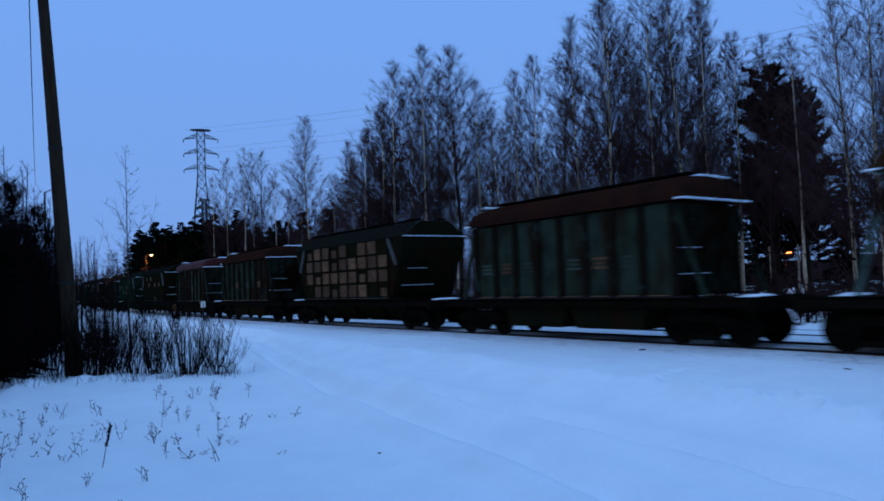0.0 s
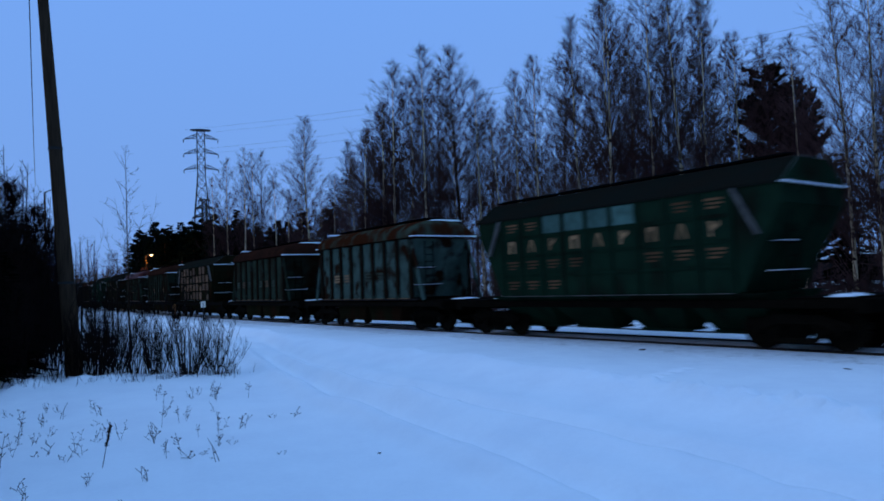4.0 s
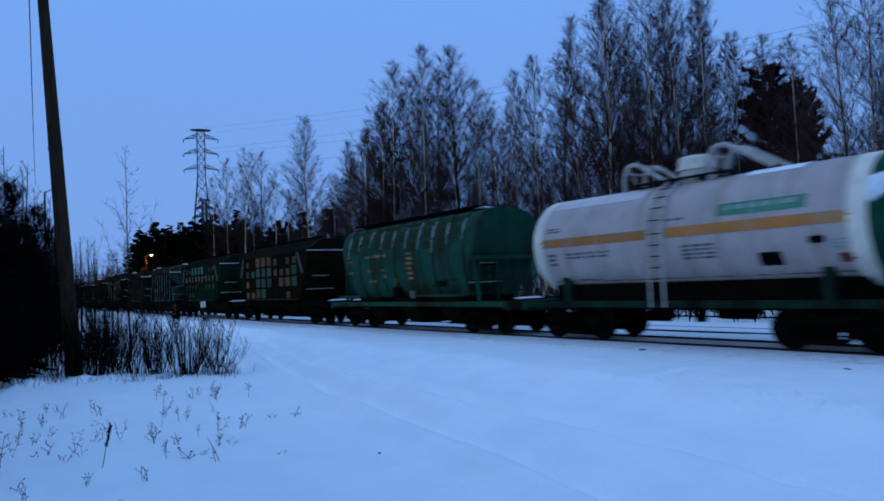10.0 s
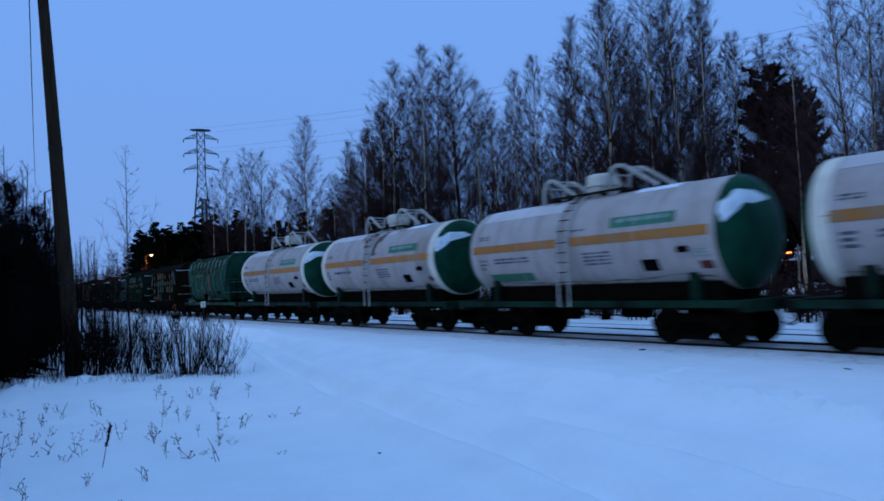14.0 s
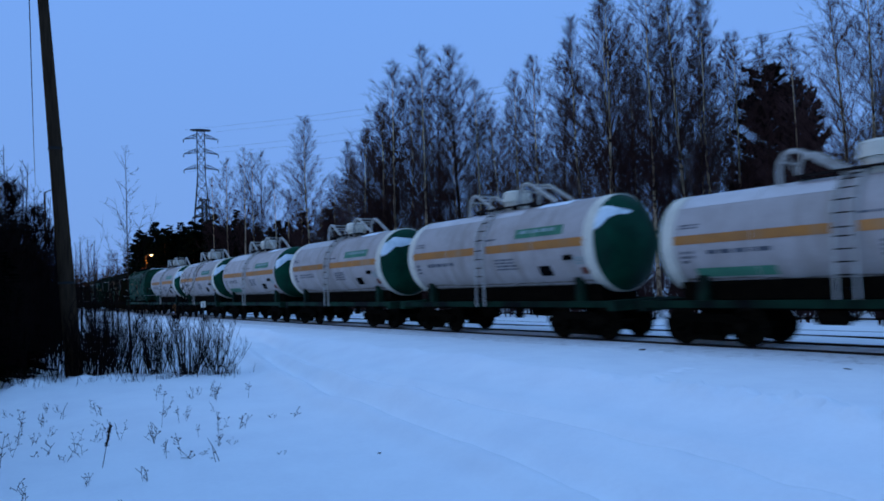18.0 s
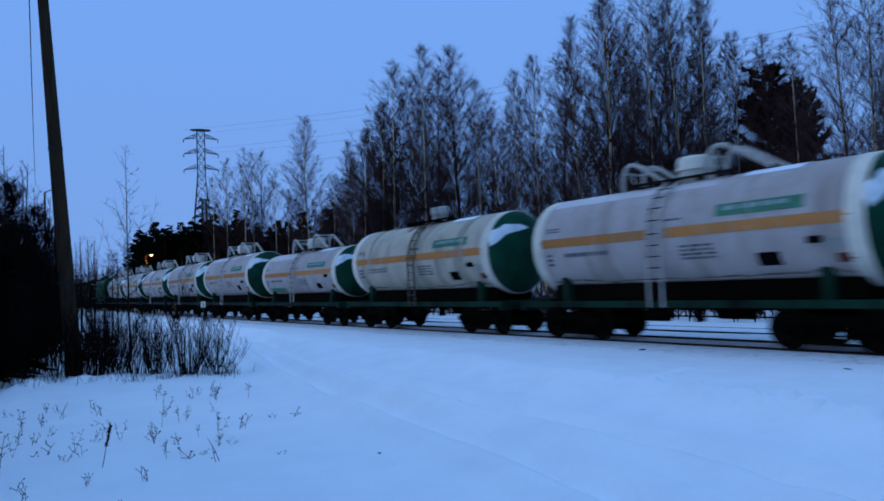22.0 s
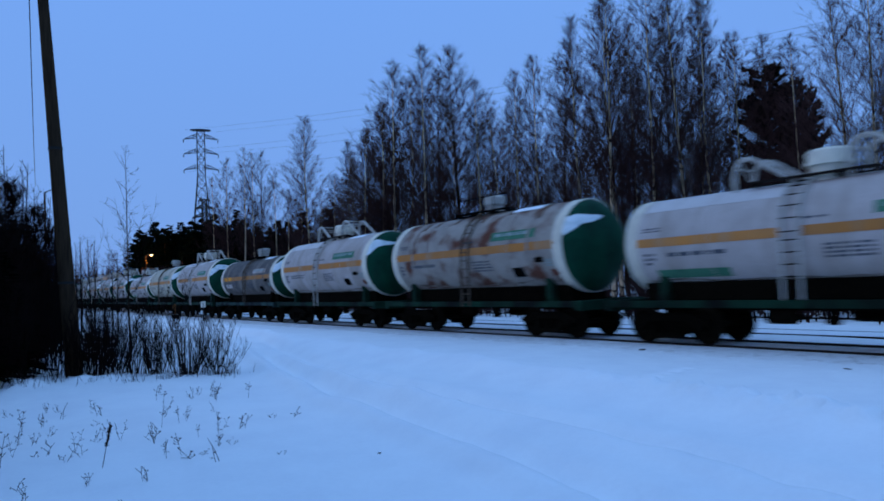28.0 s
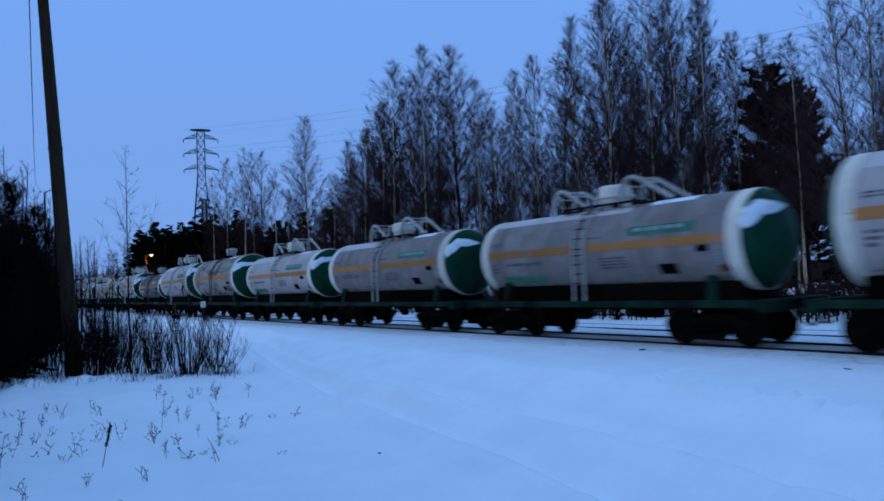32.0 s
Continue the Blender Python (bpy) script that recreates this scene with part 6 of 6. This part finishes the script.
    def spike_mesh(seed):
        t = Twigs(seed)
        r = t.rng
        pts = t.limb((0, 0, -0.05), (0.03, 0.02, 1), 0.52, 0.006, 6, 0, 0.02)
        for k in range(60):
            z = 0.24 + 0.24 * k / 60
            w2 = r.uniform(0, 2 * np.pi)
            p = np.array([0.03 * z, 0.02 * z, z])
            t.add(p, p + np.array([math.cos(w2) * 0.028, math.sin(w2) * 0.028, 0.012]), 0.011, 0.003)
        return t.mesh("weed", 4)
    kinds = [weed_mesh(400 + i, (0.55, 0.42, 0.7, 0.35, 0.5, 0.6, 0.4, 0.3)[i], (6, 3, 7, 2, 5, 4, 1, 2)[i], (0.12, 0.35, 0.1, 0.7, 0.25, 0.6, 0.3, 1.2)[i]) for i in range(8)]
    spike = spike_mesh(440)
    spots = [(-8.25, 1.46, 5), (-8.4, 2.93, 3), (-9.67, 0.74, 0), (-10.24, 1.03, 1), (-8.84, 1.16, 3), (-7.32, 0.64, 1), (-6.32, 1.26, 1), (-7.33, 1.67, 1), (-9.19, 2.21, 4),
             (-10.14, 2.55, 2), (-10.31, 2.94, 4), (-9.28, 3.05, 2), (-9.21, 3.38, 1), (-11.75, 4.42, 2), (-9.75, 4.01, 3), (-9.51, 4.21, 3), (-7.47, 3.19, 3), (-8.08, 2.43, 3),
             (-11.12, 2.84, 0), (-12.12, 1.99, 0)]
    for i in range(38):
        spots.append((rng.uniform(-13.5, -7.5), 0.0, rng.choice((0, 1, 1, 2, 3, 4, 6, 7, 8, 8))))
    for x, y, k in spots:
        if y == 0.0:
            y = rng.uniform(0.05, 0.40) * -x
            y = max(0.5, min(y, 0.33 * -x))
        solid("dry_weed", spike if k == 5 else kinds[k if k < 5 else k - 1], WEED, pose(x, y, zg(x, y), rng.uniform(-14, 14), rng.uniform(-14, 14), rng.uniform(0, 360)) @ Matrix.Scale(1.0 if k == 5 else rng.uniform(0.45, 0.9), 4),
              "dry brown weed stalk with seed heads in snow", "weed", "dry weeds in the snow")
    # dry grass along the foot of the shrubs, past counting
    t = Twigs(470)
    clumps = [(t.rng.random(), t.rng.normal(0, 0.55)) for _ in range(26)]
    for _ in range(520):
        u, off = clumps[int(t.rng.integers(0, 26))]
        x, y = -17.6 + 2.6 * u + off * 0.9 + t.rng.normal(0, 0.14), 0.2 + 5.4 * u - off * 0.45 + t.rng.normal(0, 0.14)
        w = t.rng.uniform(0, 2 * np.pi)
        l = t.rng.uniform(0.08, 0.5) ** 1.3
        p = np.array([x, y, zg(x, y) - 0.02])
        m = p + np.array([math.cos(w) * 0.45, math.sin(w) * 0.45, 1.0]) * l * 0.6
        t.add(p, m, 0.004, 0.0036)
        t.add(m, m + np.array([math.cos(w) * 0.6, math.sin(w) * 0.6, 0.7]) * l * 0.4, 0.0036, 0.001)
    solid("dry_grass", t.mesh("dry_grass"), WEED, pose(0, 0, 0), "dry brown grass sticking out of the snow", "grass", kind="stuff")
    # fallen scraps of bark on the snow, and a board by the rail
    for x, y, s in ((-11.33, 14.93, 0.14), (-5.88, 13.87, 0.07), (-4.30, 14.60, 0.05), (-8.20, 15.00, 0.05), (-6.68, 4.00, 0.03), (-6.77, 6.72, 0.045), (-5.08, 6.48, 0.05), (-3.49, 6.11, 0.05), (-3.00, 5.99, 0.065), (-8.29, 6.41, 0.035)):
        sh = Shape().loft([[(s * 1.2 * math.cos(a) * f, s * 0.5 * math.sin(a) * f * (1.3 if a > 3 else 0.8), 0.004 + s * 0.18 * u) for a in [k * math.pi / 5 for k in range(10)]] for f, u in ((1, 0), (0.9, 0.5), (0.5, 1.0))])
        solid("bark_scrap", sh.mesh("bark_scrap"), BARK_DARK, pose(x, y, zg(x, y), 4, 3, rng.uniform(0, 180)), "small dark scrap of bark lying on the snow", "debris", "scraps on the snow")
    solid("board", Shape().box(-0.9, 0.9, -0.13, 0.13, 0.0, 0.06, 0.01).mesh("board"), SLEEPER, pose(-16.3, 15.75, zg(-16.3, 15.75), 2, 0, 4), "dark wooden board lying beside the rail", "board")


build_near_side()


# ---- pylons, lamps, far houses, line-side posts ----
def build_pylon(x, y, height, turn, arms, top_ring, label, bold=1.0, slim=1.0):
    root = thing("lattice_pylon", pose(x, y, zg(x, y), 0, 0, turn), label, "pylon")
    def width(z):
        g = z / height
        return slim * (3.1 + (0.8 - 3.1) * g / 0.73 if g < 0.73 else 0.8)
    levels = [height * g for g in (0, 0.12, 0.24, 0.35, 0.45, 0.54, 0.62, 0.68, 0.73, 0.78, 0.83, 0.88, 0.93, 0.985)]
    for sx in (-1, 1):
        for sy in (-1, 1):
            part("leg", Shape().tube([(sx * width(z), sy * width(z), z) for z in levels], 0.14 * bold, 4, 0.09 * bold).mesh("leg"), ZINC, root)
    for i, (z0, z1) in enumerate(zip(levels, levels[1:])):
        w0, w1 = width(z0), width(z1)
        c0 = [(-w0, -w0), (w0, -w0), (w0, w0), (-w0, w0)]
        c1 = [(-w1, -w1), (w1, -w1), (w1, w1), (-w1, w1)]
        for j in range(4):
            a, b = j, (j + 1) % 4
            for p0, p1 in (((*c0[a], z0), (*c1[b], z1)), ((*c0[b], z0), (*c1[a], z1)), ((*c1[a], z1), (*c1[b], z1))):
                part("brace", Shape().tube([p0, p1], 0.05 * bold, 3).mesh("brace"), ZINC, root)
    for z, reach in arms:
        for s in (-1, 1):
            sh = Shape()
            for sy in (-0.9, 0.9):
                sh.tube([(s * 0.7, sy * slim, z * height + 0.55), (s * reach, 0, z * height)], 0.09 * bold, 4)
                sh.tube([(s * 0.7, sy * slim, z * height + 1.15), (s * reach * 0.6, 0, z * height + 0.75), (s * reach, 0, z * height)], 0.07 * bold, 4)
            for f in (0.35, 0.65):
                sh.tube([(s * reach * f, -0.6 * (1 - f), z * height), (s * reach * f, 0.6 * (1 - f), z * height + 0.6 * (1 - f))], 0.06, 3)
            part("cross_arm", sh.mesh("cross_arm"), ZINC, root)
            part("insulator", Shape().tube([(s * reach, 0, z * height), (s * reach, 0, z * height - 0.7)], 0.10, 6).mesh("insulator"), ZINC, root)
    if top_ring:
        n = 20
        part("top_frame", Shape().tube([(2.0 * math.cos(2 * math.pi * i / n), 1.5 * math.sin(2 * math.pi * i / n), height + 0.18 * math.sin(2 * math.pi * i / n)) for i in range(n + 1)], 0.17, 4).mesh("top_frame"), ZINC, root)
        sh = Shape()
        for a in (0.6, 2.5, 3.75, 5.7):
            sh.tube([(0, 0, height), (2.0 * math.cos(a), 1.5 * math.sin(a), height)], 0.10, 4)
            sh.tube([(0.75 * math.copysign(1, math.cos(a)), 0.75 * math.copysign(1, math.sin(a)), height * 0.985), (1.0 * math.cos(a), 0.75 * math.sin(a), height)], 0.09, 4)
        part("top_bracing", sh.mesh("top_bracing"), ZINC, root)
    return root


build_pylon(-150.3, 47.3, 37.5, 70, ((0.945, 3.6), (0.858, 3.6), (0.765, 3.6)), True, "tall grey lattice power pylon with three pairs of arms")
build_pylon(-186.0, 59.1, 27.5, 70, ((0.965, 1.5), (0.885, 2.5), (0.80, 3.1)), False, "smaller grey lattice pylon behind the tall one", 2.6, 0.75)


def build_power_lines():
    for k, (a, b) in enumerate((((-150.5, 44.0, 37.6), (-20.5, 64.5, 24.6)), ((-149.5, 50.5, 37.6), (-16.0, 66.0, 24.0)), ((-150.5, 43.8, 33.0), (-20.0, 62.0, 22.0)),
                                ((-149.5, 50.8, 33.0), (-17.0, 64.0, 21.0)), ((-150.5, 43.8, 28.3), (-18.0, 61.0, 19.4)))):
        a, b = Vector(a), Vector(b)
        pts = [a + (b - a) * (i / 30) - Vector((0, 0, 2.4 * math.sin(math.pi * i / 37))) for i in range(38)]
        solid("power_line", Shape().tube(pts, 0.014, 4).mesh("power_line"), WIRE, pose(0, 0, 0), "thin high-voltage conductor hanging above the trees", "power line", "high-voltage lines")


build_power_lines()


def build_lamps():
    def post(name, x, y, z, arm, glow, label, mat, r=0.14, power=0, tint=(1, 0.5, 0.15)):
        root = thing(name, pose(x, y, zg(x, y)), label, "street lamp")
        h = z - zg(x, y)
        part("mast", Shape().tube([(0, 0, -0.2), (0, 0, h - 0.1)], 0.09, 8, 0.06).mesh("mast"), POLE_WOOD, root)
        part("arm", Shape().tube([(0, 0, h - 0.15), (arm[0] * 0.5, arm[1] * 0.5, h), (arm[0], arm[1], h)], 0.035, 6).mesh("arm"), ZINC, root)
        part("lamp_head", Shape().box(arm[0] - 0.28, arm[0] + 0.28, arm[1] - 0.14, arm[1] + 0.14, h - 0.02, h + 0.1, 0.03).mesh("lamp_head"), ZINC, root)
        n = 12
        part("bulb", Shape().loft([[(arm[0] + rr * math.cos(2 * math.pi * i / n), arm[1] + rr * math.sin(2 * math.pi * i / n), h + zz) for i in range(n)]
                                   for zz, rr in ((-0.03, r), (-0.10, r), (-0.18, r * 0.6), (-0.2, 0.01))]).mesh("bulb"), mat, root, "glowing lamp glass" if glow else "unlit lamp glass")
        if power:
            lamp = new("lamp_light", bpy.data.lights.new("lamp_light", "POINT"))
            lamp.data.energy, lamp.data.color, lamp.data.shadow_soft_size = power, tint, 0.2
            lamp.location = (x + arm[0], y + arm[1], z - 0.45)
    post("street_lamp", -107.2, 25.3, 7.9, (0.5, 0.6), True, "lit street lamp on a wooden mast by the wood", WARM_LAMP, 0.19, 700)
    post("street_lamp", -26.5, 53.1, 3.25, (0.4, -0.2), True, "lit orange street lamp behind the trees", SODIUM, 0.20, 200, (1, 0.35, 0.12))
    post("street_lamp", -27.4, 64.3, 3.25, (0.4, -0.2), True, "far lit orange street lamp behind the trees", SODIUM, 0.15)
    post("street_lamp", -38.0, 33.2, 2.98, (0.3, 0.0), True, "small low warm lamp at the wood's edge", WARM_LAMP, 0.09)
    post("street_lamp", -39.0, 48.7, 3.33, (0.4, -0.2), True, "small orange street lamp in the wood", SODIUM, 0.10)
    post("street_lamp", -57.5, 6.6, 9.9, (1.1, 0.7), False, "unlit street lamp with a long arm", RING_WHITE, 0.16)


build_lamps()


def build_house(x, y, w, d, h, turn, label):
    root = thing("house", pose(x, y, zg(x, y), 0, 0, turn), label, "house", "far houses")
    part("wall", Shape().box(-w, w, -d, d, -0.3, h, 0.02).mesh("wall"), WALL, root, "dark house wall")
    part("roof", Shape().loft([[(-w - 0.4, -d - 0.5, h), (-w - 0.4, d + 0.5, h), (-w - 0.4, 0, h + 0.9)], [(w + 0.4, -d - 0.5, h), (w + 0.4, d + 0.5, h), (w + 0.4, 0, h + 0.9)]]).mesh("roof"), SNOW_CLEAN, root, "low roof under snow")
    for i in range(4):
        wx = -w + (i + 0.5) * 2 * w / 4
        win = part("window", Shape().box(wx - 0.5, wx + 0.5, -d - 0.05, -d - 0.01, 0.9, 2.0).mesh("window"), STRUT_PALE, root, "pale window frame")
        part("pane", Shape().box(wx - 0.42, wx + 0.42, -d - 0.07, -d - 0.055, 0.98, 1.92).mesh("pane"), GLASS_DARK, win, "dark window pane")


build_house(-44.0, 84.0, 7.0, 3.5, 2.6, -25, "low dark house with a snowy roof behind the wood")
build_house(-33.0, 92.0, 6.0, 3.5, 3.0, -15, "low dark house with a snowy roof behind the wood")


def build_lineside():
    (x, y, _), h = on_track(48.0, -2.6)
    root = thing("marker_post", pose(x, y, zg(x, y), 0, 0, -40), "short line-side post with a pale square plate", "marker post")
    part("post", Shape().tube([(0, 0, -0.2), (0, 0, 1.3)], 0.05, 8).mesh("post"), ZINC, root)
    part("plate", Shape().box(-0.04, 0.04, -0.16, 0.16, 0.95, 1.38, 0.01).mesh("plate"), RING_WHITE, root, "pale square plate")
    (x, y, _), h = on_track(57.0, -2.4)
    root = thing("switch_stand", pose(x, y, zg(x, y), 0, 0, -30), "faded orange switch stand beside the track", "switch stand")
    part("base", Shape().box(-0.3, 0.3, -0.2, 0.2, -0.1, 0.3, 0.03).mesh("base"), IRON, root)
    part("lever", Shape().tube([(0, 0, 0.3), (0.25, 0.1, 1.15)], 0.05, 6).mesh("lever"), RUST_ORANGE, root, "faded orange lever")
    part("weight", Shape().disc_y(0.2, 0.95, [(-0.1, 0.2), (0.1, 0.2)], 14).mesh("weight"), RUST_ORANGE, root, "faded orange counterweight")


build_lineside()


# ---- what moves: the wagons along the track, their wheels round their axles ----
def motions():
    for wagon, place in TRAIN:
        rows = []
        for i in range(17):
            t = 2.0 * i
            (x, y, z), h = on_track(place + travel(t))
            rows.append((t, pose(x, y, z, 0, 0, h)))
        walk(wagon, rows)
    times, f = [0.0], 0
    while f < 960:
        f = min(f + (3 if f < 600 else 2), 960)
        times.append(f / FPS)
    turns = [-math.degrees((travel(t) - travel(0.0)) / 0.475) for t in times]
    for wheel, x in WHEELS:
        walk(wheel, [(t, pose(x, 0, 0.475, 0, a, 0)) for t, a in zip(times, turns)])


motions()
